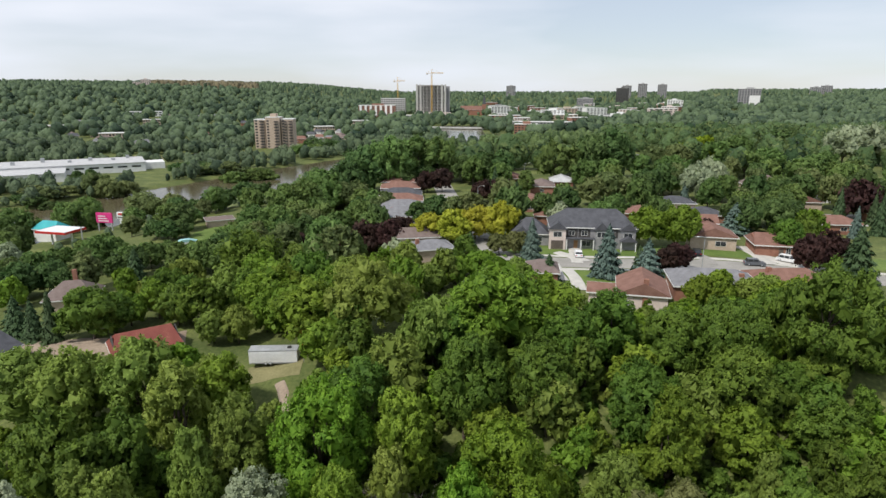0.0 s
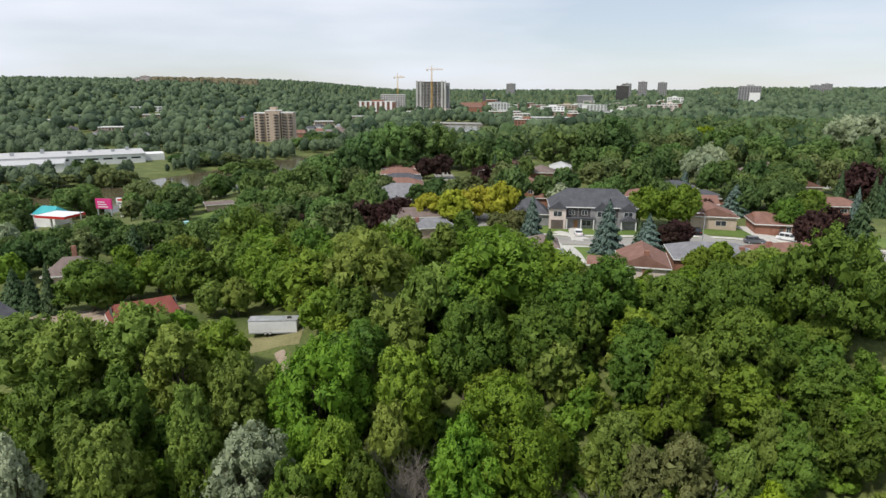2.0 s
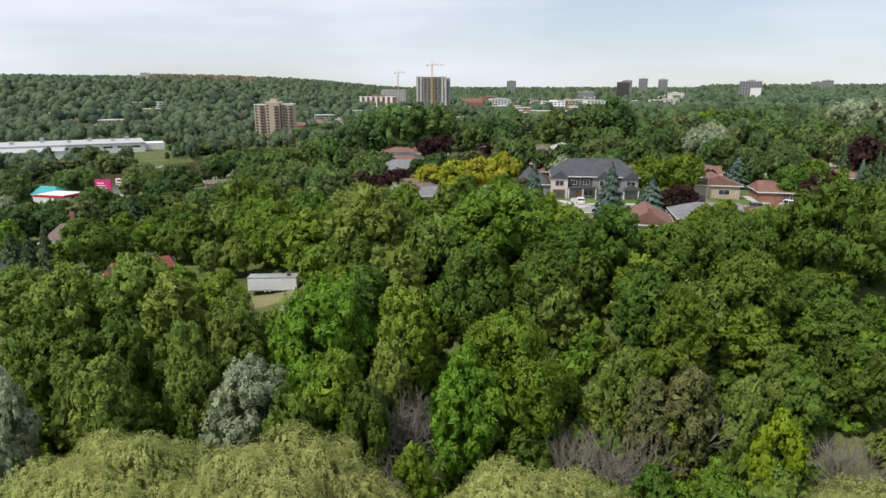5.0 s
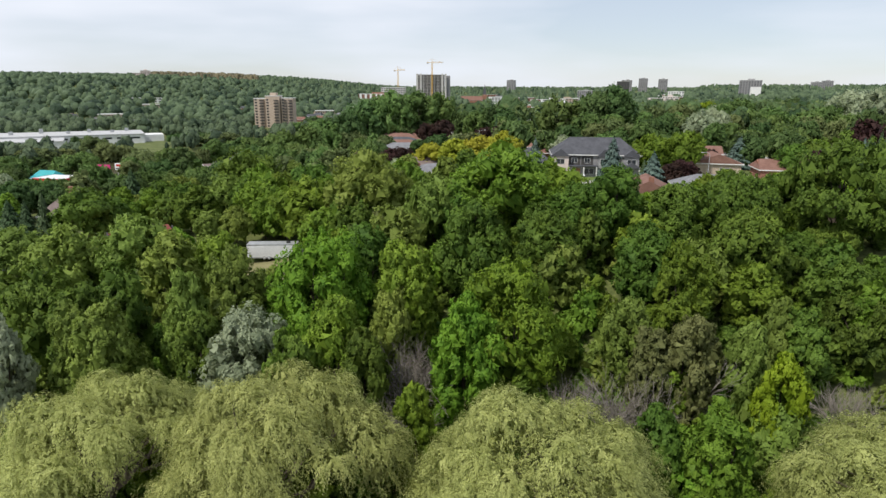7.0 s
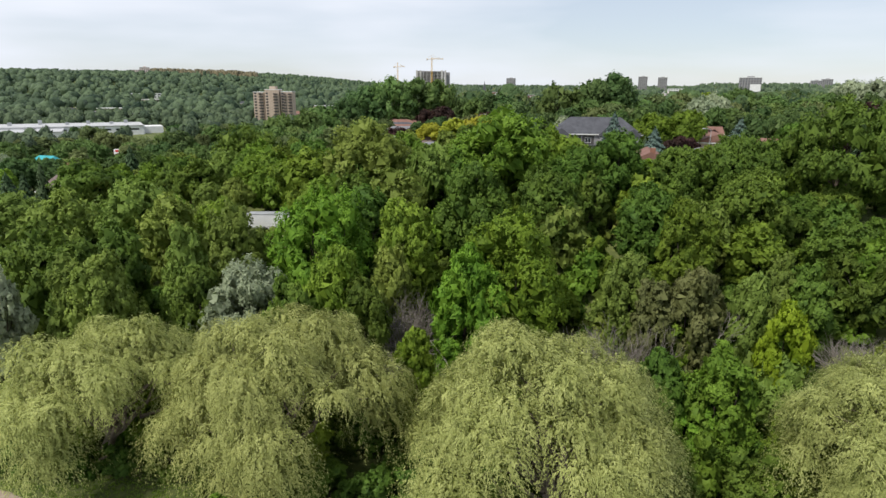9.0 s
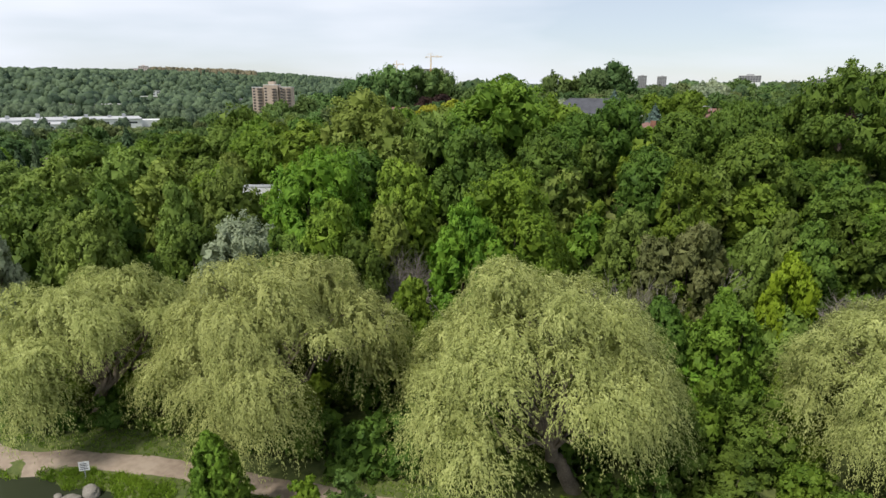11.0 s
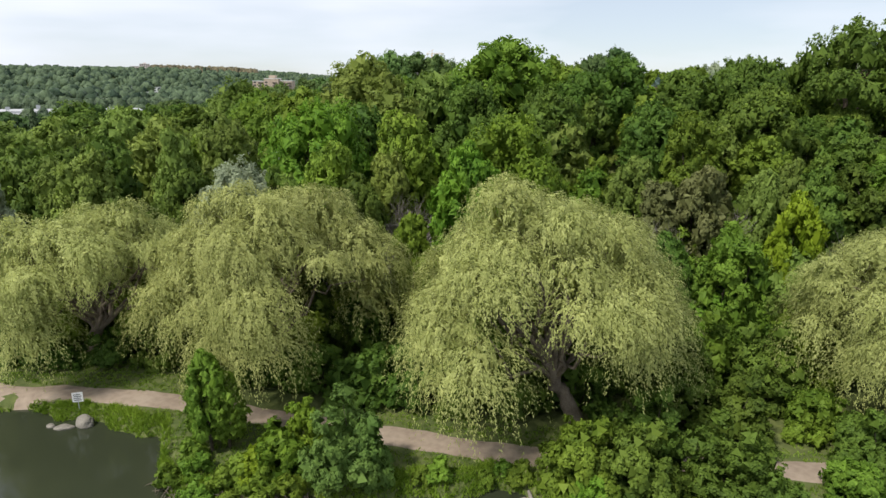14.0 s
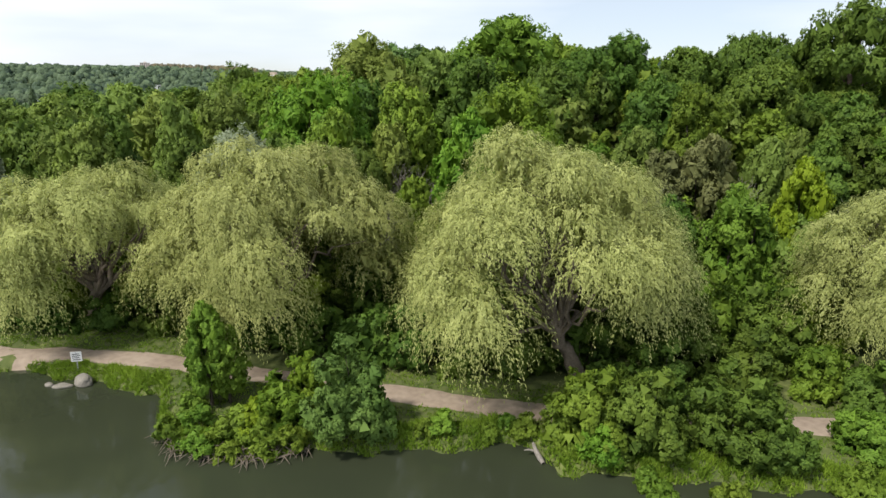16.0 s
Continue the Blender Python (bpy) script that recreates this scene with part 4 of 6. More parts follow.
def house(x, y, rz, w, d, eave, rise, wall, roof, label, hip=1.0, ridge="x", wins=(), door=None, garage=None, chimney=None, side=(), z=None, sink=0.3, back=()):
    """A dwelling whose front faces its local -y. wins: (x, z, w, h) on the front; side: (face, y, z, w, h)."""
    z = gz(x, y) if z is None else z
    HOMES.append((x, y, w))
    ob = root("house", x, y, z, rz, (1, 1, 1), label, "house", "houses of the neighbourhood")
    body = boxpart("wall", ob, (-w / 2, -d / 2, -sink - 1, w / 2, d / 2, eave - 0.22), WALL[wall])
    hip_roof(ob, -w / 2, -d / 2, w / 2, d / 2, eave, rise, ROOF[roof], 0.5, ridge, hip)
    if hip < 0.3:
        if ridge == "x":
            for a, b in ((-w / 2, -w / 2 + 0.2), (w / 2 - 0.2, w / 2)):
                bm = bmesh.new()
                tri = [(-d / 2, eave - 0.22), (d / 2, eave - 0.22), (0, eave + rise * 0.92)]
                f = [[bm.verts.new((q, p[0], p[1])) for p in tri] for q in (a, b)]
                bm.faces.new(f[0]), bm.faces.new(f[1][::-1])
                for i in range(3):
                    bm.faces.new((f[0][(i + 1) % 3], f[0][i], f[1][i], f[1][(i + 1) % 3]))
                bmesh.ops.recalc_face_normals(bm, faces=bm.faces[:])
                part("gable", bm, ob, "", WALL[wall])
        else:
            for a, b in ((-d / 2, -d / 2 + 0.2), (d / 2 - 0.2, d / 2)):
                prism(ob, "gable", [(-w / 2, eave - 0.22), (w / 2, eave - 0.22), (0, eave + rise * 0.92)], a, b, WALL[wall])
    for a, b, c, e in wins:
        window(ob, a, -d / 2, b, c, e)
    for f, a, b, c, e in side:
        window(ob, a, w / 2 if f == "right" else (-w / 2 if f == "left" else d / 2), b, c, e, f)
    if door is not None:
        boxpart("door", ob, (door - 0.5, -d / 2 - 0.06, 0, door + 0.5, -d / 2, 2.05), DOORPAINT, "dark front door")
        boxpart("step", ob, (door - 0.9, -d / 2 - 1.2, -0.5, door + 0.9, -d / 2, 0.0), WALK, "concrete step")
    if garage is not None:
        g = boxpart("garage_door", ob, (garage - 1.3, -d / 2 - 0.05, 0, garage + 1.3, -d / 2, 2.15), TRIM, "pale panelled garage door")
        for i in range(4):
            boxpart("panel", g, (garage - 1.22, -d / 2 - 0.075, 0.06 + i * 0.52, garage + 1.22, -d / 2 - 0.05, 0.50 + i * 0.52), TRIM)
    if chimney is not None:
        cx, cy, ct = chimney
        boxpart("chimney", ob, (cx - 0.45, cy - 0.4, -0.5, cx + 0.45, cy + 0.4, ct), WALL["brick"], "brick chimney")
    return ob


ROAD_TURN = -13.5
# long grey two-storey townhouse with steep dark roofs
th = root("townhouse", 57.0, 154.0, gz(57, 154), ROAD_TURN, (1, 1, 1), "two-storey grey stone townhouse with steep slate-grey hipped roofs", "townhouse")
boxpart("wall", th, (-9.0, -5, -1, 12.5, 6, 5.5), WALL["stone"])
hip_roof(th, -9.0, -5, 12.5, 6, 5.6, 4.0, ROOF["slate"], 0.5, "x", 0.8)
boxpart("wing", th, (-19, -2.5, -1, -9.01, 6, 2.9), WALL["stone"])
hip_roof(th, -19, -2.5, -9.6, 6, 3.0, 3.6, ROOF["slate"], 0.5, "x", 0.9)
for gx0, gx1, gy0, mat in ((-9.4, -5.2, -6.4, "pink"), (2.2, 5.4, -6.0, "stone"), (8.6, 12.3, -6.2, "stone")):
    boxpart("bay", th, (gx0, gy0, -1, gx1, -4.99, 5.2), WALL["stone"] if mat == "stone" else WALL["pink"])
    prism(th, "gable_roof", [(gx0 - 0.4, 5.2), (gx1 + 0.4, 5.2), ((gx0 + gx1) / 2, 7.1)], gy0 - 0.4, 0, ROOF["slate"])
    window(th, (gx0 + gx1) / 2, gy0, 3.2, 2.2, 1.4)
for wx in (-3.6, -0.4, 6.6):
    window(th, wx, -5, 3.4, 1.5, 1.3)
    boxpart("dark_cladding", th, (wx - 1.5, -5.03, 2.9, wx + 1.5, -5.003, 5.3), WALL["dark"])
for wx in (-16.6, -12.0):
    window(th, wx, -2.5, 0.9, 2.0, 1.3)
prism(th, "gable", [(-18.6, 3.0), (-14.2, 3.0), (-16.4, 4.8)], -3.2, 1, ROOF["slate"])
gd = boxpart("garage_door", th, (-8.9, -6.46, 0, -5.8, -6.4, 2.3), DOORPAINT, "dark garage door")
for i in range(4):
    boxpart("panel", gd, (-8.8, -6.49, 0.05 + i * 0.56, -5.9, -6.46, 0.52 + i * 0.56), DOORPAINT)
boxpart("door", th, (-3.0, -5.08, 0, -2.0, -5.03, 2.1), shade("door_oak", (0.22, 0.12, 0.05), (0.33, 0.19, 0.09), 0.5), "light brown wooden door")
window(th, 0.2, -5.03, 0.6, 2.4, 1.5)
window(th, 6.8, -5.03, 0.5, 1.8, 1.7)
boxpart("porch_roof", th, (-5.2, -6.6, 2.7, 2.2, -5.04, 2.95), ROOF["slate"])
for px in (-4.9, -1.3, 1.9):
    boxpart("porch_post", th, (px - 0.12, -6.5, -0.5, px + 0.12, -6.26, 2.7), TRIM, "white porch post")
prism(th, "porch_gable", [(8.2, 2.6), (12.6, 2.6), (10.4, 4.0)], -8.0, -6.2, ROOF["slate"])
for px in (8.6, 12.2):
    boxpart("porch_post", th, (px - 0.12, -7.8, -0.5, px + 0.12, -7.56, 2.6), TRIM, "white porch post")

# near side of the street, seen from behind
house(51.6, 106.5, ROAD_TURN - 8, 8.6, 10.5, 3.4, 2.3, "pink", "red", "bungalow with a red-brown gable roof and brick chimney", hip=0.0, ridge="y", chimney=(0.3, -5.15, 6.4),
      wins=((-3.2, 1.0, 1.4, 1.1),))
house(45.0, 109.5, ROAD_TURN - 8, 5.0, 6.0, 2.6, 1.0, "pink", "red", "small garage with a red-brown roof beside a bungalow", hip=0.0, ridge="x")
house(67.5, 109.5, ROAD_TURN - 4, 15.5, 11.0, 3.0, 2.3, "brick", "grey", "low bungalow with a blue-grey hipped roof", hip=0.7, chimney=(4.8, -2.0, 5.0), wins=((5.2, 0.9, 1.6, 1.1), (0, 0.9, 1.6, 1.1)))
house(84.5, 109.5, ROAD_TURN + 8, 14.0, 11.0, 3.0, 2.2, "brick", "red", "low bungalow with a red-brown hipped roof and white gutters", hip=0.8, chimney=(-4.5, 0.5, 5.2))
house(37.0, 123.5, ROAD_TURN, 6.0, 8.0, 2.8, 1.8, "brick", "brown", "small brick bungalow with a brown roof half hidden by spruces", hip=0.6)
house(110.0, 100.5, ROAD_TURN, 10, 10, 3.2, 2.2, "brick", "red", "brick bungalow with a red-brown roof at the slope's top")
# far side of the street
house(103.0, 139.5, ROAD_TURN - 6, 13.0, 9.5, 2.9, 2.2, "brick", "red", "red brick bungalow with a low red-brown roof and carport", hip=0.2, wins=((1.0, 0.7, 1.1, 1.6), (2.8, 0.7, 1.1, 1.6), (4.6, 0.7, 1.1, 1.6)), door=-0.6)
house(88.5, 146.5, ROAD_TURN - 6, 11.0, 9.0, 3.4, 2.3, "buff", "red", "split-level house with buff brick front and dark gable", hip=0.0, ridge="y", wins=((1.8, 1.0, 2.6, 1.3),), garage=None)
house(90.0, 156.0, ROAD_TURN - 6, 9.0, 7.0, 5.0, 1.8, "white", "red", "two-storey wing with white siding and red-brown roof", hip=0.0, ridge="x", side=(("right", 0, 3.2, 1.6, 1.0),))
house(86.0, 183.0, ROAD_TURN, 10.0, 9.0, 2.9, 1.9, "brick", "red", "brick bungalow with a red-brown roof among spruces", wins=((2, 1, 1.6, 1.1),))
house(105.0, 198.0, ROAD_TURN, 12.0, 9.0, 2.8, 1.9, "buff", "slate", "pale bungalow with a slate-grey roof and carport", wins=((-3, 1, 2.2, 1.2), (2, 1, 1.6, 1.1)))
house(104.0, 178.0, ROAD_TURN, 11.0, 9.0, 2.8, 1.9, "brick", "slate", "bungalow with a slate-grey roof behind blue spruces")
house(120.0, 245.0, ROAD_TURN, 15.0, 10.0, 4.6, 1.8, "brick", "red", "two-storey brick house with a red-brown roof and white balcony", wins=((-4, 2.6, 2.0, 1.3), (2, 2.6, 2.0, 1.3), (-2, 0.6, 1.6, 1.1)))
house(132.0, 160.0, ROAD_TURN, 17.0, 9.0, 2.9, 1.9, "brick", "red", "long brick bungalow with a red-brown roof", wins=((-4, 1, 1.8, 1.1), (3, 1, 1.8, 1.1)))
house(162.0, 168.0, ROAD_TURN, 16.0, 9.0, 2.9, 2.0, "brick", "red", "brick bungalow with red-brown roof beside a purple tree", wins=((-4, 1, 1.8, 1.1), (3, 1, 1.8, 1.1)))
house(150.0, 196.0, ROAD_TURN, 12.0, 9.0, 3.0, 2.4, "buff", "red", "house with a red-brown gable roof beyond the street", hip=0.0, ridge="y")
house(172.0, 205.0, ROAD_TURN, 12.0, 9.0, 3.0, 2.0, "white", "red", "pale house with a red-brown roof among trees")
house(160.0, 232.0, ROAD_TURN, 14.0, 9.0, 3.2, 3.6, "buff", "brown", "house with a tall brown hipped roof among trees")
house(110.0, 310.0, ROAD_TURN, 12.0, 9.0, 3.0, 2.4, "brick", "brown", "brown-roofed house far back among trees")
house(150.0, 330.0, ROAD_TURN, 12.0, 9.0, 3.0, 2.4, "buff", "grey", "grey-roofed house far back among trees")
# along the side street
house(13.0, 161.5, 4, 11.0, 9.0, 2.9, 1.8, "buff", "brown", "low bungalow with a grey-brown roof and white siding", hip=0.3, wins=((1.5, 1, 1.4, 1.0),))
house(15.5, 148.0, 10, 9.5, 8.0, 2.8, 1.6, "buff", "grey", "bungalow with a blue-grey roof and a red brick chimney", hip=0.9, chimney=(-3.6, 0, 4.6))
for k, (yy, rf, wl_) in enumerate(((192, "grey", "brick"), (205, "grey", "brick"), (219, "red", "brick"), (232, "slate", "brick"), (246, "red", "brick"), (262, "red", "buff"))):
    house(10.5 + 0.05 * (yy - 190), yy, -4, 15.0, 10.5, 3.2, 2.0, wl_, rf, "brick bungalow with a %s roof, gable end to the street" % {"grey": "blue-grey", "red": "red-brown", "slate": "slate"}[rf], hip=0.9,
          side=(("right", 0, 0.9, 1.8, 1.2),), wins=((-4, 1, 1.5, 1.1), (4, 1, 1.5, 1.1)), chimney=(-3, 1, 5.0))
for xx, yy, rf in ((51, 225, "red"), (56, 205, "red"), (70, 240, "brown"), (82, 252, "white"), (62, 262, "red"), (88, 225, "red"), (56, 182, "red")):
    house(xx, yy, 76, 13, 9, 3.0, 2.0, "brick", rf, "brick bungalow under %s roof shaded by tall trees" % {"red": "a red-brown", "brown": "a brown", "white": "a whitish"}[rf], hip=0.8, side=(("left", 0, 0.9, 1.6, 1.1),))
# lower terrace
house(-69.8, 110.5, -20, 10.0, 9.0, 5.4, 2.6, "white", "slate", "white two-storey farmhouse with a dark grey roof", hip=0.0, ridge="y", side=(("right", -1.5, 3.6, 0.8, 1.3), ("right", -1.5, 0.9, 0.8, 1.3), ("right", 2, 0.9, 0.8, 1.3)), z=gz(-64, 111) - 1.2)
house(-41.6, 112.5, 28, 11.0, 9.0, 1.6, 3.0, "dark", "rust", "old barn with a steep rusty red sheet-metal roof", hip=0.25)
house(-67.4, 143.5, 10, 10.0, 8.5, 2.8, 3.2, "buff", "brown", "house with a steep brown-grey roof and tall brick chimney", hip=0.8, chimney=(0.5, 1, 8.2))
house(-53.5, 226.0, 20, 9.0, 7.0, 2.4, 0.5, "buff", "brown", "low flat-roofed shed at the meadow's edge", hip=0.9)

# ---- trailer, canopies, boats ----
WHITE = shade("paint_white", (0.66, 0.67, 0.68), (0.78, 0.78, 0.78), 0.45, 0.5, 8, 0.1)
REDP = shade("paint_red", (0.42, 0.02, 0.02), (0.55, 0.04, 0.035), 0.5, 0.5, 8, 0.1)
TEAL = shade("tarp_teal", (0.03, 0.30, 0.33), (0.06, 0.42, 0.44), 0.6, 0.5, 8, 0.2)
PINK = shade("board_pink", (0.55, 0.03, 0.17), (0.68, 0.05, 0.24), 0.6, 0.3, 8, 0.1)
RUBBER = shade("rubber", (0.02, 0.02, 0.02), (0.045, 0.045, 0.045), 0.8, 2, 8, 0.1)


def wheel(parent, x, y, z, r, w=0.24, axis="y"):
    v, f = tube([(x, y - w / 2, z), (x, y - w / 2 + 0.02, z), (x, y + w / 2 - 0.02, z), (x, y + w / 2, z)], [r * 0.9, r, r, r * 0.9], 16)
    t = part("tyre", mesh_of("tyre", v, f, RUBBER, True), parent)
    v, f = tube([(x, y - w / 2 - 0.01, z), (x, y - w / 2 + 0.01, z), (x, y + w / 2 - 0.01, z), (x, y + w / 2 + 0.01, z)], [0.01, r * 0.6, r * 0.6, 0.01], 12)
    part("rim", mesh_of("rim", v, f, METAL, True), t)
    return t


tr = root("trailer", -17.0, 104.0, gz(-17, 104) + 0.05, -4, (1, 1, 1), "long white enclosed cargo trailer on dry grass", "trailer")
boxpart("body", tr, (-4.2, -1.2, 0.55, 4.2, 1.2, 2.75), WHITE, "", 0.06)
boxpart("roof", tr, (-4.25, -1.25, 2.76, 4.25, 1.25, 2.84), METAL, "pale grey roof")
boxpart("skirt", tr, (-4.2, -1.22, 0.42, 4.2, 1.22, 0.545), METAL)
boxpart("side_door", tr, (2.3, -1.235, 0.65, 3.1, -1.205, 2.5), WHITE)
boxpart("awning_panel", tr, (-3.6, -1.24, 1.2, 1.9, -1.205, 2.45), WHITE)
boxpart("roof_vent", tr, (2.4, -0.3, 2.845, 3.0, 0.3, 3.1), RUBBER, "black roof vent")
for wx in (-1.3, -0.5):
    wheel(tr, wx, -1.12, 0.36, 0.36)
    wheel(tr, wx, 1.12, 0.36, 0.36)
boxpart("hitch", tr, (4.2, -0.15, 0.45, 5.4, 0.15, 0.6), METAL)
ca = root("canopy", -10.2, 103.0, gz(-10.2, 103), 10, (1, 1, 1), "red and white pop-up market canopy beside the trailer", "canopy")
bm = bmesh.new()
bmesh.ops.create_cone(bm, segments=4, radius1=2.6, radius2=0.1, depth=1.1, cap_ends=True, matrix=pose(0, 0, 2.8, 0, 0, 45))
part("cover", bm, ca, "red fabric cover", REDP)
for sx in (-1.75, 1.75):
    for sy in (-1.75, 1.75):
        boxpart("leg", ca, (sx - 0.04, sy - 0.04, 0, sx + 0.04, sy + 0.04, 2.3), METAL)
boxpart("valance", ca, (-1.84, -1.86, 1.95, 1.84, -1.82, 2.28), WHITE, "white valance")


def car(x, y, rz, paint, label, length=4.5, height=1.5, name="car"):
    ob = root(name, x, y, gz(x, y) + 0.1, rz, (1, 1, 1), label, "car", "parked cars")
    L, W = length / 2, 0.9
    side = [(-L, 0.35), (-L, 0.85), (-L * 0.93, 1.0), (-L * 0.45, 1.05), (L * 0.45, 1.05), (L * 0.93, 0.92), (L, 0.75), (L, 0.35)]
    prism(ob, "body", side, -W, W, paint)
    cab = [(-L * 0.86, 1.0), (-L * 0.72, height - 0.06), (-L * 0.6, height), (L * 0.10, height), (L * 0.22, height - 0.06), (L * 0.52, 1.0)]
    prism(ob, "cabin", [(a, b) for a, b in cab], -W + 0.12, W - 0.12, GLASS, "dark glass")
    prism(ob, "roof", [(-L * 0.7, height - 0.05), (-L * 0.6, height + 0.03), (L * 0.10, height + 0.03), (L * 0.2, height - 0.05)], -W + 0.1, W - 0.1, paint)
    for px in (-L * 0.74, -L * 0.25, L * 0.22):
        prism(ob, "pillar", [(px, 1.0), (px + 0.1, 1.0), (px + 0.16, height), (px + 0.06, height)], -W + 0.09, W - 0.09, paint)
    for wx in (-L * 0.6, L * 0.62):
        for wy in (-W + 0.08, W - 0.08):
            wheel(ob, wx, wy, 0.32, 0.33)
    for sy in (-0.6, 0.6):
        boxpart("headlight", ob, (L - 0.02, sy - 0.2, 0.62, L + 0.02, sy + 0.2, 0.76), TRIM)
        boxpart("tail_light", ob, (-L - 0.02, sy - 0.2, 0.7, -L + 0.02, sy + 0.2, 0.85), REDP)
    return ob


GREYP = shade("paint_grey", (0.10, 0.11, 0.125), (0.14, 0.15, 0.165), 0.3, 0.5, 8, 0.0)
BLACKP = shade("paint_black", (0.015, 0.015, 0.017), (0.03, 0.03, 0.032), 0.3, 0.5, 8, 0.0)
car(51.5, 142.0, 75, WHITE, "white compact car on the townhouse drive")
car(89.5, 128.6, -17, GREYP, "grey crossover parked along the street", 4.6, 1.65)
car(99.5, 130.8, -55, WHITE, "white minivan on a bungalow's drive", 4.9, 1.75)
car(80.5, 138.3, 70, BLACKP, "black car on a shaded drive")
car(31.5, 214.0, 80, BLACKP, "dark car parked on the side street", 4.6, 1.6)
car(70.0, 118.5, -20, BLACKP, "dark car standing behind the grey-roofed bungalow")
car(136.0, 172.0, 60, BLACKP, "dark car on a drive beyond the spruces")
strip("drive", [(47.5, 146.5), (51.0, 140), (51.5, 137)], 3.4, WALK, "pale concrete drive before the townhouse", "drive", 0.17)
strip("drive_east", [(96.0, 136.5), (99.5, 130.5), (103, 124)], 5.0, WALK, "wide pale concrete drive before the brick bungalow", "drive", 0.17)
strip("drive_mid", [(79.5, 141), (81, 136), (80, 130)], 3.6, ASPHALT, "asphalt drive in the shade of a purple tree", "drive", 0.17)
strip("drive_near", [(75, 126), (76, 119), (79, 113)], 4.0, WALK, "pale concrete drive on the near side", "drive", 0.17)
strip("drive_west", [(43, 135), (41.5, 128), (41, 122)], 3.5, WALK, "pale concrete drive beside the spruces", "drive", 0.17)


def street_lamp(x, y, rz, h=8.2):
    ob = root("street_lamp", x, y, gz(x, y), rz, (1, 1, 1), "grey metal street lamp with a curved arm", "street lamp", "street lamps")
    part("pole", mesh_of("pole", *tube([(0, 0, -0.2), (0, 0, h * 0.5), (0, 0, h - 0.6)], [0.11, 0.085, 0.065], 8), METAL, True), ob)
    part("arm", mesh_of("arm", *tube([(0, 0, h - 0.65), (-0.15, 0, h - 0.2), (-0.8, 0, h + 0.05), (-1.7, 0, h + 0.1)], [0.06, 0.055, 0.05, 0.045], 6), METAL, True), ob)
    boxpart("lamp_head", ob, (-2.3, -0.14, h + 0.03, -1.6, 0.14, h + 0.17), TRIM, "pale lamp head", 0.03)


street_lamp(74.3, 124.9, 10)
street_lamp(37.5, 205, 185)
street_lamp(70, 268, 185)

# ---- business strip by the river ----
gs = root("fuel_station", -114.5, 240, gz(-114.5, 240), -20, (1, 1, 1), "fuel station canopy with red edge and teal-roofed kiosk", "fuel station")
boxpart("canopy_top", gs, (-6.5, -5, 4.8, 6.5, 5, 5.7), WHITE, "white canopy")
for d in ((-6.55, -5.06, 4.85, 6.55, -5.003, 5.75), (6.503, -5, 4.85, 6.56, 5, 5.75), (-6.56, -5, 4.85, -6.503, 5, 5.75)):
    boxpart("fascia", gs, d, REDP, "red fascia")
for sx in (-4.5, 4.5):
    boxpart("column", gs, (sx - 0.25, -0.25, -1, sx + 0.25, 0.25, 4.8), WHITE)
boxpart("kiosk", gs, (-17, 4, -1, -7, 11, 3.9), WALL["white"])
hip_roof(gs, -17, 4, -7, 11, 4.0, 2.8, TEAL, 0.5, "x", 0.5, "teal metal roof")
boxpart("price_pole", gs, (9, -0.15, -1, 9.3, 0.15, 7), METAL)
bb = root("billboard", -107.6, 262, gz(-107.6, 262), -15, (1, 1, 1), "magenta billboard on posts near the river", "billboard")
boxpart("panel", bb, (-3.6, -0.25, 3.4, 3.6, 0.25, 7.6), PINK, "magenta panel", 0.05)
for q in range(3):
    boxpart("bar", bb, (-2.6, -0.29, 4.0 + q * 1.0, 2.0 - 0.7 * q, -0.253, 4.4 + q * 1.0), WHITE)
for sx in (-3, 3):
    boxpart("post", bb, (sx - 0.2, -0.2, -1, sx + 0.2, 0.2, 3.4), METAL)
sg = root("pylon_sign", -98.4, 256, gz(-98.4, 256), -15, (1, 1, 1), "tall white pylon sign with a red and white top", "sign")
boxpart("pylon", sg, (-0.8, -0.4, -1, 0.8, 0.4, 5.0), WHITE, "white pylon")
boxpart("sign_board", sg, (-1.9, -0.6, 5.0, 1.9, 0.6, 7.6), WHITE, "white sign box", 0.1)
boxpart("bar", sg, (-1.2, -0.66, 6.5, 1.2, -0.603, 7.3), REDP)
boxpart("bar", sg, (-1.5, -0.66, 5.4, 1.5, -0.603, 5.8), RUBBER)
for bx, by, c in ((-61.5, 187, TEAL), (-57, 196, WHITE)):
    bo = root("covered_boat", bx, by, gz(bx, by) + 0.3, 20, (1, 1, 1), "boat under a %s cover on a trailer" % ("teal" if c is TEAL else "pale turquoise"), "boat", "boats in the yard")
    prism(bo, "hull", [(-3, 0.9), (-2.6, 0.3), (2.4, 0.3), (3.4, 1.0)], -1, 1, WHITE)
    prism(bo, "cover", [(-3, 0.92), (-1.5, 1.6), (0.8, 1.7), (3.3, 1.02)], -1.05, 1.05, TEAL if c is TEAL else shade("tarp_pale", (0.25, 0.50, 0.50), (0.38, 0.6, 0.6), 0.6))

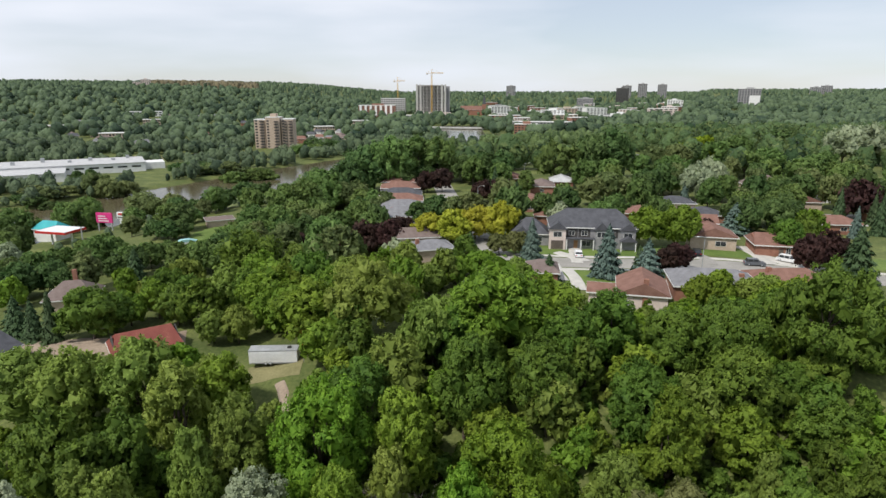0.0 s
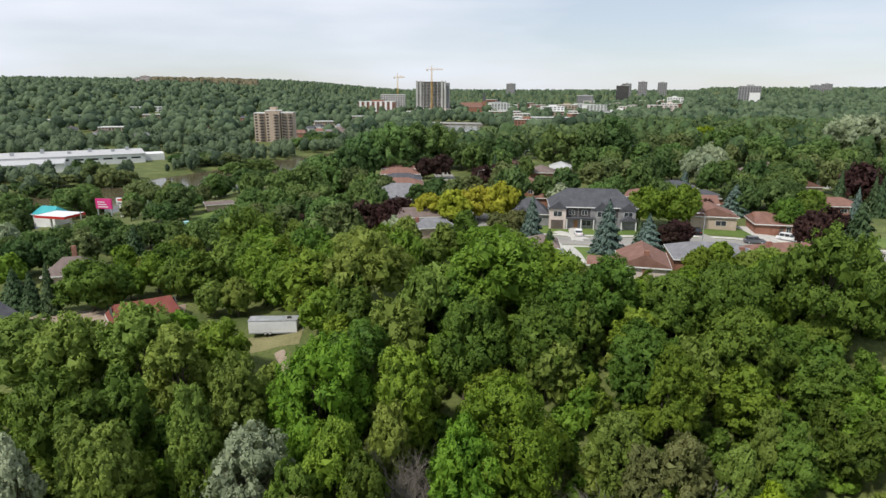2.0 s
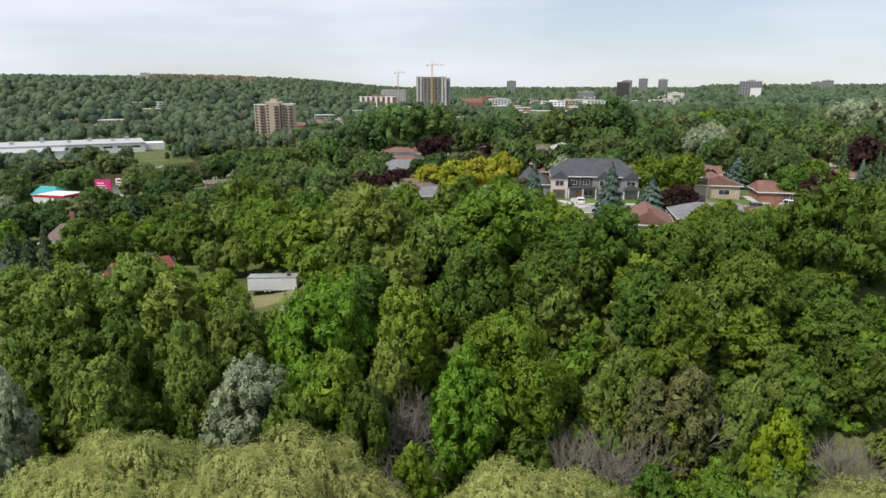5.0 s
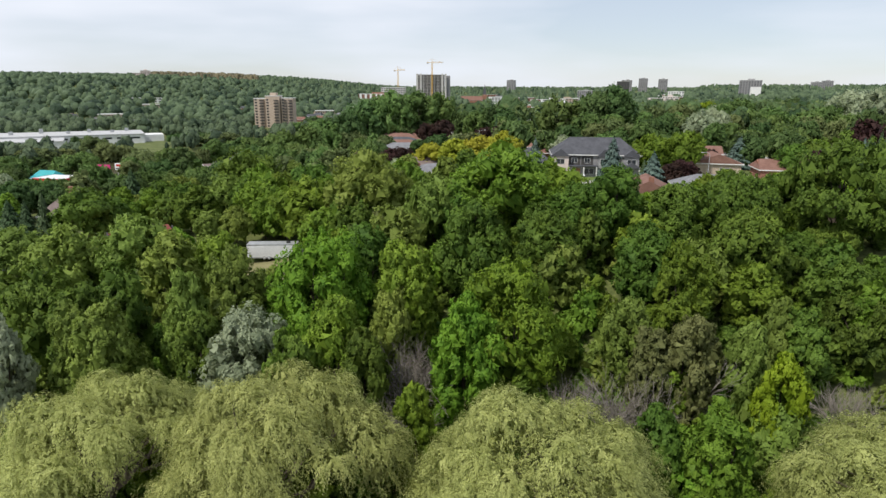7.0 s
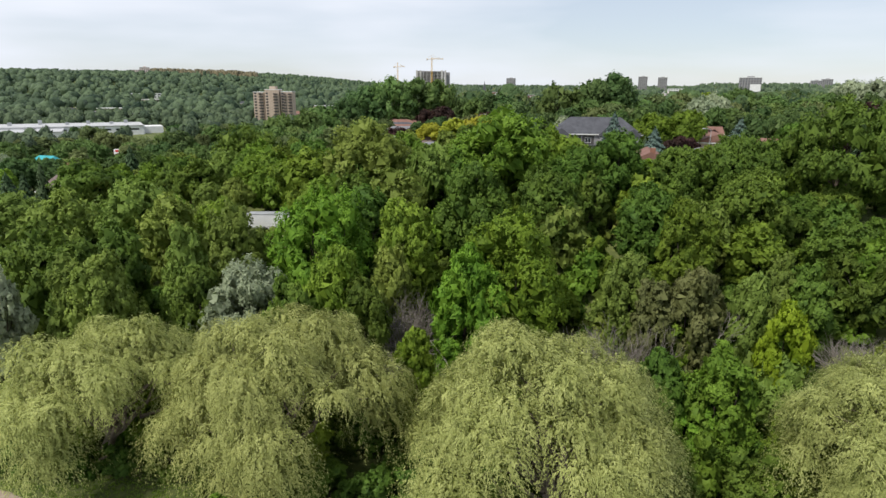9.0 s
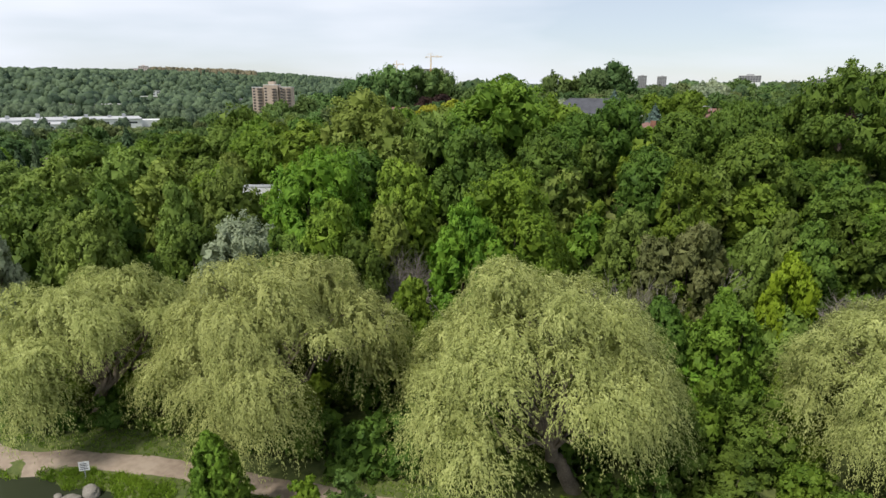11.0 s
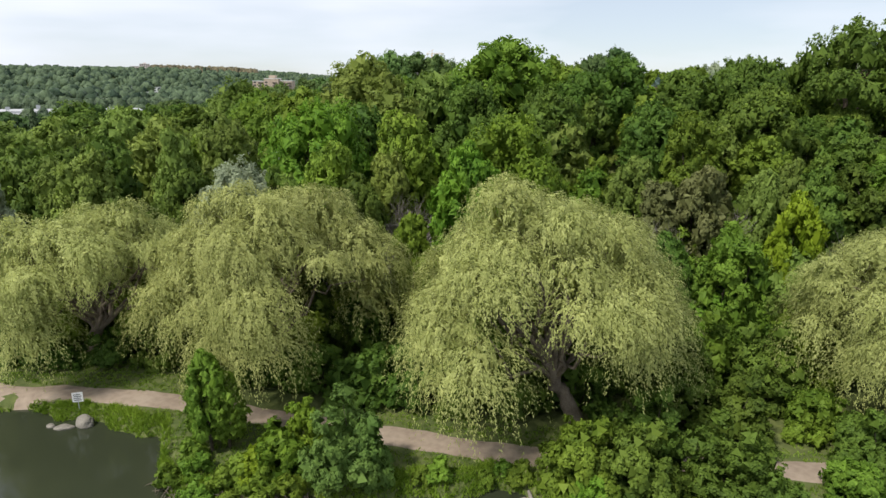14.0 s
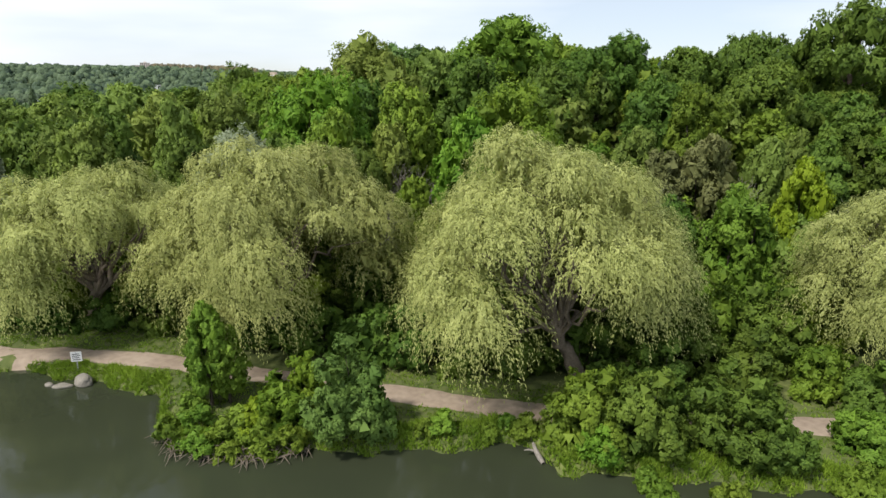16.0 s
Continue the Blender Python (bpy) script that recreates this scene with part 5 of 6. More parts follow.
# white factory over the river
fa = root("factory", -225, 470, gz(-225, 470), 22, (1, 1, 1), "long low white factory with roof vents over the river", "factory")
boxpart("hall", fa, (-70, -22, -2, 60, 22, 6.2), WALL["white"])
boxpart("roof", fa, (-70.5, -22.5, 6.21, 60.5, 22.5, 6.8), ROOF["white"], "pale flat roof", 0.1)
boxpart("annex", fa, (-80, -55, -2, 10, -22.01, 5.0), WALL["white"])
boxpart("roof", fa, (-80.4, -55.4, 5.01, 10.4, -22.02, 5.5), ROOF["white"], "pale flat roof")
boxpart("loading_bay", fa, (60.01, -10, -2, 74, 8, 5), WALL["white"])
for q, (vx, vy) in enumerate(((-40, 5), (-22, -4), (-5, 8), (12, -2), (25, 6), (-55, -12), (40, 2), (50, 12))):
    boxpart("roof_vent", fa, (vx - 1.2, vy - 1.2, 6.8, vx + 1.2, vy + 1.2, 8.4 + (q % 3) * 0.7), METAL)
for q in range(14):
    boxpart("window_band", fa, (-66 + q * 9, -22.06 if q > 8 else -22.05, 3.4, -60 + q * 9, -22.003, 4.6), GLASS)


def block(name, x, y, rz, w, d, h, floors, wall, label, bays=6, z=None, roofbox=True, category="building"):
    """A far building with a window in every bay of every floor, on front and right."""
    HOMES.append((x, y, w))
    ob = root(name, x, y, gz(x, y) if z is None else z, rz, (1, 1, 1), label, category)
    boxpart("wall", ob, (-w / 2, -d / 2, -4, w / 2, d / 2, h), wall)
    boxpart("parapet", ob, (-w / 2 - 0.2, -d / 2 - 0.2, h + 0.01, w / 2 + 0.2, d / 2 + 0.2, h + 0.7), TRIM)
    if roofbox:
        boxpart("plant_room", ob, (-w * 0.15, -d * 0.2, h + 0.71, w * 0.18, d * 0.2, h + 3.8), wall)
    fh = h / floors
    for i in range(floors):
        for j in range(bays):
            a = -w / 2 + (j + 0.2) * w / bays
            boxpart("window", ob, (a, -d / 2 - 0.06, i * fh + fh * 0.3, a + 0.6 * w / bays, -d / 2 - 0.003, i * fh + fh * 0.8), GLASS)
    return ob


# apartment block in the valley: three brick shafts with stacked balconies
ap = root("apartment_block", -92, 655, gz(-92, 655), -4, (1, 1, 1), "beige brick apartment block, stacked balconies, over the valley trees", "apartment block")
for a0, a1, hh, yo in ((-20, -9, 28.5, 0), (-8, 6, 31, -2.5), (7, 19, 29, 0)):
    sh = boxpart("shaft", ap, (a0, -8 + yo, -4, a1, 8 + yo, hh), WALL["buff"])
    boxpart("parapet", sh, (a0 - 0.2, -8.2 + yo, hh + 0.01, a1 + 0.2, 8.2 + yo, hh + 0.6), TRIM)
    for i in range(10):
        boxpart("window", sh, (a0 + 1, -8.08 + yo, 1.2 + i * 2.85, a0 + 3.2, -8.003 + yo, 2.7 + i * 2.85), GLASS)
boxpart("lift_house", ap, (-4, -6, 31.6, 2, 4, 34.5), WALL["buff"])
for i in range(10):
    for a0, a1, yo in ((-14.5, -10, 0), (0.5, 4.8, -2.5), (9.5, 12.5, 0), (14.5, 18.2, 0)):
        boxpart("balcony", ap, (a0, -9.4 + yo, 0.9 + i * 2.85, a1, -8.01 + yo, 1.9 + i * 2.85), WALL["dark"], "dark balcony")

# concrete tower under construction, with cranes
CONC = shade("raw_concrete", (0.40, 0.39, 0.37), (0.52, 0.51, 0.49), 0.9, 0.08, 10, 0.3)
CRANE = shade("crane_yellow", (0.55, 0.33, 0.06), (0.66, 0.42, 0.10), 0.6, 0.2, 8, 0.1)
tw = root("tower_under_construction", 148, 1428, gz(148, 1428), -7, (1, 1, 1), "raw concrete residential tower under construction, floors still open", "tower")
boxpart("core", tw, (-30, -18, -4, 30, 22, 68), WALL["dark"])
for i in range(22):
    boxpart("floor_slab", tw, (-33, -22, i * 3.2 + 0.2, 33, 22.3, i * 3.2 + 1.0), CONC)
for q in range(9):
    a = -33 + q * 8
    wide = 4.2 if q in (0, 1, 7, 8) else 0.9
    boxpart("column", tw, (a, -22.6, -4, a + min(wide, 33.5 - a + 1), -21.0, 70), CONC)
# right face as a block of its own, its shade put into darker grey
boxpart("right_face", tw, (33.01, -16, -4, 43, 20, 66), WALL["stone"], "dark grey right face")
boxpart("podium", tw, (-36, -34, -4, 46, -23, 9), WALL["pink"])
boxpart("hoarding", tw, (4, -34.3, 0, 26, -34.01, 5), CRANE, "orange hoarding")


def crane(x, y, h, jib, back, rz):
    ob = root("tower_crane", x, y, gz(x, y), rz, (1, 1, 1), "yellow lattice tower crane above the building site", "crane", "tower cranes")
    ps = []
    for sx in (-1.1, 1.1):
        for sy in (-1.1, 1.1):
            ps.append(tube([(sx, sy, -2), (sx, sy, h)], [0.30, 0.30], 4))
    for i in range(int(h / 4)):
        s = 1 if i % 2 else -1
        for sy in (-1.1, 1.1):
            ps.append(tube([(-1.1 * s, sy, i * 4), (1.1 * s, sy, i * 4 + 4)], [0.2, 0.2], 4))
    part("mast", mesh_of("mast", *join(ps), CRANE), ob)
    ps = [tube([(0, -0.8, h), (jib, -0.8, h)], [0.3, 0.3], 4), tube([(0, 0.8, h), (jib, 0.8, h)], [0.3, 0.3], 4), tube([(0, 0, h + 1.8), (jib, 0, h + 1.8)], [0.3, 0.3], 4)]
    for i in range(int(jib / 3)):
        ps.append(tube([(i * 3, 0, h + 1.8), (i * 3 + 1.5, 0.8, h)], [0.15, 0.15], 4))
    part("jib", mesh_of("jib", *join(ps), CRANE), ob)
    boxpart("counter_jib", ob, (-back, -0.8, h - 0.1, 0, 0.8, h + 0.6), CRANE)
    boxpart("counterweight", ob, (-back, -1.2, h - 2.6, -back + 4, 1.2, h - 0.15), CONC)
    part("apex", mesh_of("apex", *join([tube([(0, 0, h), (0, 0, h + 9)], [0.7, 0.2], 4), tube([(0, 0, h + 9), (jib * 0.7, 0, h + 1.9)], [0.12, 0.12], 3), tube([(0, 0, h + 9), (-back, 0, h + 0.6)], [0.12, 0.12], 3)]), CRANE), ob)
    boxpart("cab", ob, (0.9, -2.2, h - 2.4, 2.8, -0.9, h - 0.2), WHITE)


crane(147, 1400, 94, 26, 12, 0)
crane(72, 1415, 75, 16, 9, 0)
bl = block("brick_block", 24, 1330, -7, 76, 24, 24, 6, WALL["brick"], "long red and white brick block beside the tower", 14)
for q in range(7):
    boxpart("pale_bay", bl, (-36 + q * 10.6, -12.5, 4, -31.5 + q * 10.6, -12.07, 24.5), WALL["white"])
block("concrete_frame", 60, 1372, -7, 52, 26, 38, 9, CONC, "grey concrete building frame beside a crane", 10, roofbox=False)
block("low_hall", 90, 1290, -7, 120, 20, 7, 1, WALL["stone"], "long low grey hall before the tower", 12, roofbox=False)
br = root("bridge", 140, 945, -1.5, -20, (1, 1, 1), "low concrete road bridge over the river", "bridge")
boxpart("deck", br, (-60, -5, 4, 60, 5, 5.6), CONC)
boxpart("railing", br, (-60, -5.3, 5.61, 60, -5.0, 6.6), TRIM)
for q in range(4):
    boxpart("pier", br, (-40 + q * 26, -4, -3, -37 + q * 26, 4, 4), CONC)
bm = bmesh.new()
bmesh.ops.create_grid(bm, x_segments=2, y_segments=2, size=0.5)
bmesh.ops.transform(bm, matrix=pose(132, 870, 1.7, 0, 0, -8) @ Matrix.Diagonal((66, 330, 1, 1)), verts=bm.verts)
tagged(part("upper_river", bm, material=RIVER), "pale grey river reach before the bridge", "river", kind="structure")
block("tan_block", 222, 850, -15, 32, 18, 13, 4, WALL["brick"], "tan and red brick block with flat roof", 7)
block("mill_row", 262, 905, -15, 90, 16, 13, 4, WALL["stone"], "long grey stone mill with rows of windows", 18, roofbox=False)
ch = root("church", 262, 1520, gz(262, 1520), -10, (1, 1, 1), "brick church with a steep roof and slim spire", "church")
boxpart("nave", ch, (-30, -9, -3, 22, 9, 12), WALL["brick"])
hip_roof(ch, -30, -9, 22, 9, 12.2, 10, ROOF["red"], 0.6, "x", 0.0)
boxpart("tower", ch, (22.01, -5, -3, 32, 5, 26), WALL["brick"])
bm = bmesh.new()
bmesh.ops.create_cone(bm, segments=4, radius1=6.2, radius2=0.1, depth=24, cap_ends=True, matrix=pose(27, 0, 38.2, 0, 0, 45))
part("spire", bm, ch, "dark slate spire", ROOF["slate"])
# town centre: blocks scattered by a fixed seed, low and mixed
tr2 = random.Random(21)
for q in range(52):
    yy = tr2.uniform(1020, 2100)
    xx = yy * tr2.uniform(0.20, 0.52)
    wl2 = tr2.choice([WALL["brick"], WALL["white"], WALL["stone"], WALL["buff"], WALL["pink"], WALL["white"]])
    hh = tr2.choice([7, 9, 11, 14, 18])
    word = {WALL["brick"]: "red brick", WALL["white"]: "white", WALL["stone"]: "grey stone", WALL["buff"]: "buff", WALL["pink"]: "pale stucco"}[wl2]
    block("town_block", xx, yy, tr2.uniform(-25, 15), tr2.uniform(24, 60), tr2.uniform(14, 24), hh, max(2, int(hh / 3.5)), wl2, "low %s town building among trees" % word, 6, roofbox=q % 3 == 0)
block("dark_tower", 960, 2270, -22, 46, 24, 62, 14, WALL["dark"], "dark glazed office tower on the plain", 8)
tb = block("slab_tower", 960, 1480, -28, 50, 22, 46, 12, WALL["stone"], "grey and white slab apartment tower over the trees", 8)
boxpart("white_face", tb, (0, -11.4, 0, 24, -11.07, 30), WALL["white"], "white end wall")
block("glass_block", 690, 1920, -20, 50, 24, 34, 9, WALL["stone"], "grey mid-rise block on the town's far edge", 8)
block("hill_tower", -742, 2262, 12, 30, 18, 30, 8, WALL["pink"], "pinkish apartment block on the wooded hill", 5)
block("hill_wing", -778, 2285, 12, 26, 18, 22, 6, WALL["pink"], "lower pinkish wing on the wooded hill", 4, roofbox=False)
for a, b, hh in ((1290, 3000, 62), (1390, 3040, 70), (1480, 3010, 66), (2080, 2700, 34), (2150, 2720, 40), (760, 3250, 60)):
    block("far_tower", a, b, -25, 44, 24, hh, 10, WALL["stone"], "pale grey far-off tower on the horizon", 5)
for a, b in ((-395, 1180), (-330, 1020), (-300, 780), (-60, 900), (-420, 900), (-10, 1050)):
    block("valley_building", a, b, 15, 60 if b > 1100 else 28, 14, 8, 2, WALL["white"] if b > 1100 else WALL["buff"], "low pale building among the valley woods", 8, roofbox=False)
vr = random.Random(8)
for q in range(46):
    b = vr.uniform(620, 1250)
    a = vr.uniform(-0.62, -0.02) * b
    house(a, b, vr.uniform(-60, 60), vr.uniform(10, 14), 9, 5.0, 3.0, vr.choice(["white", "brick", "buff"]), vr.choice(["grey", "brown", "red", "slate"]), "pale-walled house among the valley's trees", hip=0.3, wins=((-2, 1, 1.4, 1.2), (2, 3, 1.4, 1.2)))


# ---- woods that fill the slope, lower than the tall trees ----
fr = random.Random(3)
spots = []
for k in range(900):
    x = fr.uniform(-92, 118)
    u = fr.uniform(47, 112)
    y = u - 0.3 * x
    if len(spots) > 75 or y < 40 or (-28 < x < -8 and 74 < y < 112) or (x > 25 and y > 87) or (x < -24 and y > 90) or (x > 5 and y > 98):
        continue
    if any((x - a) ** 2 + (y - b) ** 2 < 30 for a, b in spots):
        continue
    spots.append((x, y))
    low = -26 < x < -8
    plant(fr.choice(["green", "green", "olive", "dark", "dark", "bright", "olive"] if x > -20 else ["green", "olive", "bright", "olive"]), x, y, fr.uniform(5.5, 7.5) if low or x > 40 and y > 78 or x < -24 else fr.uniform(8, 11), fr.uniform(6.5, 9), 2 if y < 66 else 1, "low trees filling the slope")
spots = []
for k in range(1500):
    y = fr.uniform(40, 95)
    x = 0.12 * y + fr.uniform(-0.82, 0.86) * y
    if y < shore(x) + 9.5 or len(spots) > 190 or y + 0.3 * x < 45 or (-26 < x < -9 and 80 < y < 112) or y > 95:
        continue
    if any((x - a) ** 2 + (y - b) ** 2 < 17 for a, b in spots):
        continue
    spots.append((x, y))
    shrub(fr.choice(["dark", "green", "dark", "olive", "green"]), x, y, fr.uniform(3.5, 6.5), fr.uniform(5, 8), 1 if y < 70 else 0)
for a in range(30):
    for b in range(13):
        x, y = -78 + a * 5.6 + fr.uniform(-1.5, 1.5), 46 + b * 5.0 + fr.uniform(-1.5, 1.5)
        if not 50 < y + 0.3 * x < 108 or y < shore(x) + 13 or (-28 < x < -8 and 84 < y) or (x < -24 and y > 92) or y > 101 or abs(x) > 0.95 * y:
            continue
        if min((x - p) ** 2 + (y - q) ** 2 - (0.36 * w + 1.4) ** 2 for p, q, w in PLANTED) > 0:
            PLANTED.append((x, y, 6))
            shrub(fr.choice(["dark", "green", "green", "olive"]), x, y, fr.uniform(6, 8.5), fr.uniform(6, 8), 1)
for x, y in ((29.2, 75.1), (27.5, 74.0)):
    shrub("green", x, y - 2.5, 7.5, 7.0, 1)
for x, y, h, v in ((4.6, 60, 16.6, 0), (3.0, 63, 15.0, 1), (-4.3, 56, 13.0, 1), (1.3, 54.5, 12.6, 0), (23.0, 52, 15.2, 0), (20.6, 53.5, 14.0, 1), (26.5, 51.5, 13.5, 1), (35, 55, 14.2, 1), (45.9, 48, 13.0, 0), (49, 49.5, 12.4, 1)):
    ob = root("bare_tree", x, y, gz(x, y), fr.uniform(0, 360), (h, h, h), "grey leafless tree with many thin bare branches", "bare tree", "bare trees on the slope")
    part("crown", bare_mesh(v), ob)


# ---- trees between the houses, by lot ----
def clear_of_things(x, y):
    if abs(x + 0.46 * y) < 12 and 175 < y < 270: return False
    if 96 < y < 165 and x > 24 and y < 168 - 0.26 * (x - 40): return False
    if abs(x - 31) < 9 and y < 300: return False
    if -2 < x < 24 and 184 < y < 270: return False
    if abs(y - (196 - 0.23 * (x - 60))) < 7 and 55 < x < 240: return False
    return True


spots = []
for k in range(2600):
    y = fr.uniform(112, 265)
    x = y * fr.uniform(-0.75, 0.98)
    d = 0.846 * (x + 145) - 0.534 * (y - 297)
    if not clear_of_things(x, y) or d < 62 or len(spots) > 125 or (x < -20 and y < 122) or (abs(x + 55 - 0.4 * (y - 208)) < 13 and abs(y - 205) < 34) or (x < -60 and y < 140):
        continue
    gap = 90 if y < 300 else 150
    if any((x - a) ** 2 + (y - b) ** 2 < gap for a, b in spots):
        continue
    near_house = any((x - o.location.x) ** 2 + (y - o.location.y) ** 2 < 90 for o in scene.objects if o.name.startswith("house"))
    if near_house:
        continue
    spots.append((x, y))
    kind = fr.choices(["green", "olive", "dark", "bright", "purple", "spruce", "fir", "lime", "silver"], [30, 16, 26, 12, 3, 3, 3, 1, 2])[0]
    hh = fr.uniform(7, 11) if x < 40 else fr.uniform(8.5, 13)
    plant(kind, x, y, hh, hh * (0.45 if kind in ("spruce", "fir") else fr.uniform(0.75, 1.0)), 0 if y > 330 else 1, "garden and street trees of the suburb")


# ---- far woods: too many to count ----
def woods(name, label, count, y0, y1, side0, side1, h0, h1, rings, lobes, leaves, seed, keep, skin=None, leaf=None):
    """Rounded, uneven crowns; each of a few lobes, with loose leaf clumps where the wood is nearer."""
    rng = np.random.default_rng(seed)
    y = np.sqrt(rng.uniform(y0 ** 2, y1 ** 2, count))
    x = y * rng.uniform(side0, side1, count)
    m = keep(x, y)
    for hx, hy, hw in HOMES:
        if hy > y0 - 60:
            m &= ((x - hx) / (hw * 0.55 + 4)) ** 2 + ((y - hy + 16) / 30) ** 2 > 1
    x, y = x[m], y[m]
    n = len(x)
    h = rng.uniform(h0, h1, n) * rng.choice([0.75, 1.0, 1.15], n)
    w = h * rng.uniform(0.38, 0.60, n)
    z = ground_z(x, y)
    x, y, z, h, w = (np.repeat(q, lobes) for q in (x, y, z, h, w))
    if lobes > 1:
        k = np.tile(np.arange(lobes), n)
        a = rng.uniform(0, 6.28, n * lobes)
        out = np.where(k == 0, 0.1, rng.uniform(0.35, 0.6, n * lobes)) * w
        x, y, w = x + np.cos(a) * out, y + np.sin(a) * out, w * np.where(k == 0, 0.85, rng.uniform(0.45, 0.7, n * lobes))
        h = h * np.where(k == 0, 1.0, rng.uniform(0.62, 0.92, n * lobes))
    N, S = len(x), rings + 4
    th = np.linspace(0.16, 0.80, rings) * math.pi
    az = np.arange(S) * 2 * math.pi / S
    d = np.concatenate([[(0, 0, 1)], np.stack([np.outer(np.sin(th), np.cos(az)), np.outer(np.sin(th), np.sin(az)), np.outer(np.cos(th), np.ones(S))], -1).reshape(-1, 3)])
    M = len(d)
    bump = 1 + rng.normal(0, 0.17, (N, M))
    P = np.stack([x[:, None] + d[None, :, 0] * w[:, None] * bump, y[:, None] + d[None, :, 1] * w[:, None] * bump, z[:, None] + h[:, None] * (0.55 + 0.45 * d[None, :, 2] * bump)], -1)
    tri = [(0, 1 + j, 1 + (j + 1) % S) for j in range(S)]
    for r in range(rings - 1):
        for j in range(S):
            a0, a1 = 1 + r * S + j, 1 + r * S + (j + 1) % S
            tri += [(a0, a0 + S, a1 + S), (a0, a1 + S, a1)]
    F = (np.array(tri)[None] + (np.arange(N) * M)[:, None, None]).reshape(-1, 3)
    V = P.reshape(-1, 3)
    ob = tagged(new(name, mesh_of(name, V, F, skin or FARLEAF, True)), label, "woods", kind="stuff")
    if leaves:
        q = rng.normal(0, 1, (N, leaves, 3))
        q /= np.linalg.norm(q, axis=2)[..., None]
        q[..., 2] = np.where(q[..., 2] < -0.2, -q[..., 2], q[..., 2])
        p = np.stack([x[:, None] + q[..., 0] * w[:, None] * 1.04, y[:, None] + q[..., 1] * w[:, None] * 1.04, z[:, None] + h[:, None] * (0.55 + 0.47 * q[..., 2])], -1)
        v, fc, s = leaf_quads(p.reshape(-1, 3), q.reshape(-1, 3), np.repeat(0.30 * w, leaves), rng, 1.35, jitter=0.5)
        tagged(new(name + "_leaves", mesh_of(name + "_leaves", v, fc, leaf or LEAF["far"], normals=s)), label, "woods", kind="stuff")
    return ob


def far_foliage(name, dark, light):
    m = foliage(name, dark, light, patch=0.012, thin=0.05, single=0.62)
    n, l = m.node_tree.nodes, m.node_tree.links
    geo, tex, bp = n.new("ShaderNodeNewGeometry"), n.new("ShaderNodeTexNoise"), n.new("ShaderNodeBump")
    tex.inputs["Scale"].default_value, tex.inputs["Detail"].default_value = 0.55, 4
    l.new(geo.outputs["Position"], tex.inputs["Vector"])
    l.new(tex.outputs["Fac"], bp.inputs["Height"])
    bp.inputs["Strength"].default_value, bp.inputs["Distance"].default_value = 1.0, 2.2
    l.new(bp.outputs["Normal"], n["Principled BSDF"].inputs["Normal"])
    return m


# far crowns: their greyed, bluish tint holds the haze of distance
FARLEAF = far_foliage("crown_far_hazed", (0.020, 0.043, 0.026), (0.125, 0.176, 0.092))
SUBURB = far_foliage("crown_suburb", (0.024, 0.052, 0.020), (0.110, 0.165, 0.060))
SCRUB = far_foliage("crown_scrub", (0.075, 0.070, 0.045), (0.170, 0.150, 0.085))


def valley(x, y):
    d = 0.846 * (x + 145) - 0.534 * (y - 297)
    d2 = np.where(y > 600, 999, d)
    river = (d2 > -40) & (d2 < 100)
    fac = (np.abs(x + 225) < 95) & (np.abs(y - 455) < 62)
    field = (np.abs(y - 568) < 22) & (x > -230) & (x < -60)
    apt = (np.abs(x + 88) < 30) & (np.abs(y - 625) < 45)
    stat = ((np.abs(x + 112) < 24) & (np.abs(y - 255) < 32)) | ((np.abs(x + 0.46 * y) < 13) & (y > 185) & (y < 290))
    up = (np.abs(x - 132) < 40) & (y > 690) & (y < 1010)
    plateau = ((d > 40) & (y < 720) & (x > -60)) | ((d > 62) & (y < 270))
    meadow = (np.abs(x + 55 - 0.4 * (y - 208)) < 12) & (np.abs(y - 205) < 34)
    return ~(river | fac | field | apt | stat | up | plateau | meadow)


woods("suburb_woods", "full green treetops over the suburb's back gardens", 1100, 262, 720, -0.12, 0.98, 9, 15, 3, 3, 40, 30, lambda x, y: ((0.846 * (x + 145) - 0.534 * (y - 297) > 45) | (y > 420)) & (np.abs(x - 33 - 0.25 * np.maximum(y - 300, 0)) > 9) & ((y < 345) | (x > 0.40 * y)) & ~((np.abs(x - 132) < 45) & (y > 600)), SUBURB, LEAF["canopy"])
woods("lower_woods", "low green treetops between the suburb and the town", 750, 345, 740, 0.10, 0.42, 5, 9, 3, 2, 24, 36, lambda x, y: ~((np.abs(x - 132) < 45) & (y > 600)) & (np.abs(x - 33 - 0.25 * np.maximum(y - 300, 0)) > 7), SUBURB, LEAF["canopy"])
woods("river_shrubs", "low bushes on the river's near bank", 900, 190, 520, -0.80, 0.05, 2.5, 5, 3, 2, 18, 34, lambda x, y: (0.846 * (x + 145) - 0.534 * (y - 297) > 60) & (0.846 * (x + 145) - 0.534 * (y - 297) < 100) & ~((np.abs(x + 112) < 24) & (np.abs(y - 255) < 32)) & ~((np.abs(x + 55 - 0.4 * (y - 208)) < 12) & (np.abs(y - 205) < 34)))
woods("valley_woods", "mixed green woods filling the river valley", 2500, 175, 720, -0.80, 0.20, 6, 11, 3, 3, 16, 31, valley)
woods("town_woods", "dense far green treetops between valley roofs", 10500, 700, 2150, -0.80, 1.05, 8, 17, 3, 1, 9, 32, lambda x, y: valley(x, y) & ~((x > 0.16 * y) & (x < 0.55 * y) & (y > 1000) & (np.sin(x * 0.02) * np.sin(y * 0.013) > -0.1)) & ~((np.abs(x - 148) < 60) & (y > 1280) & (y < 1440)))
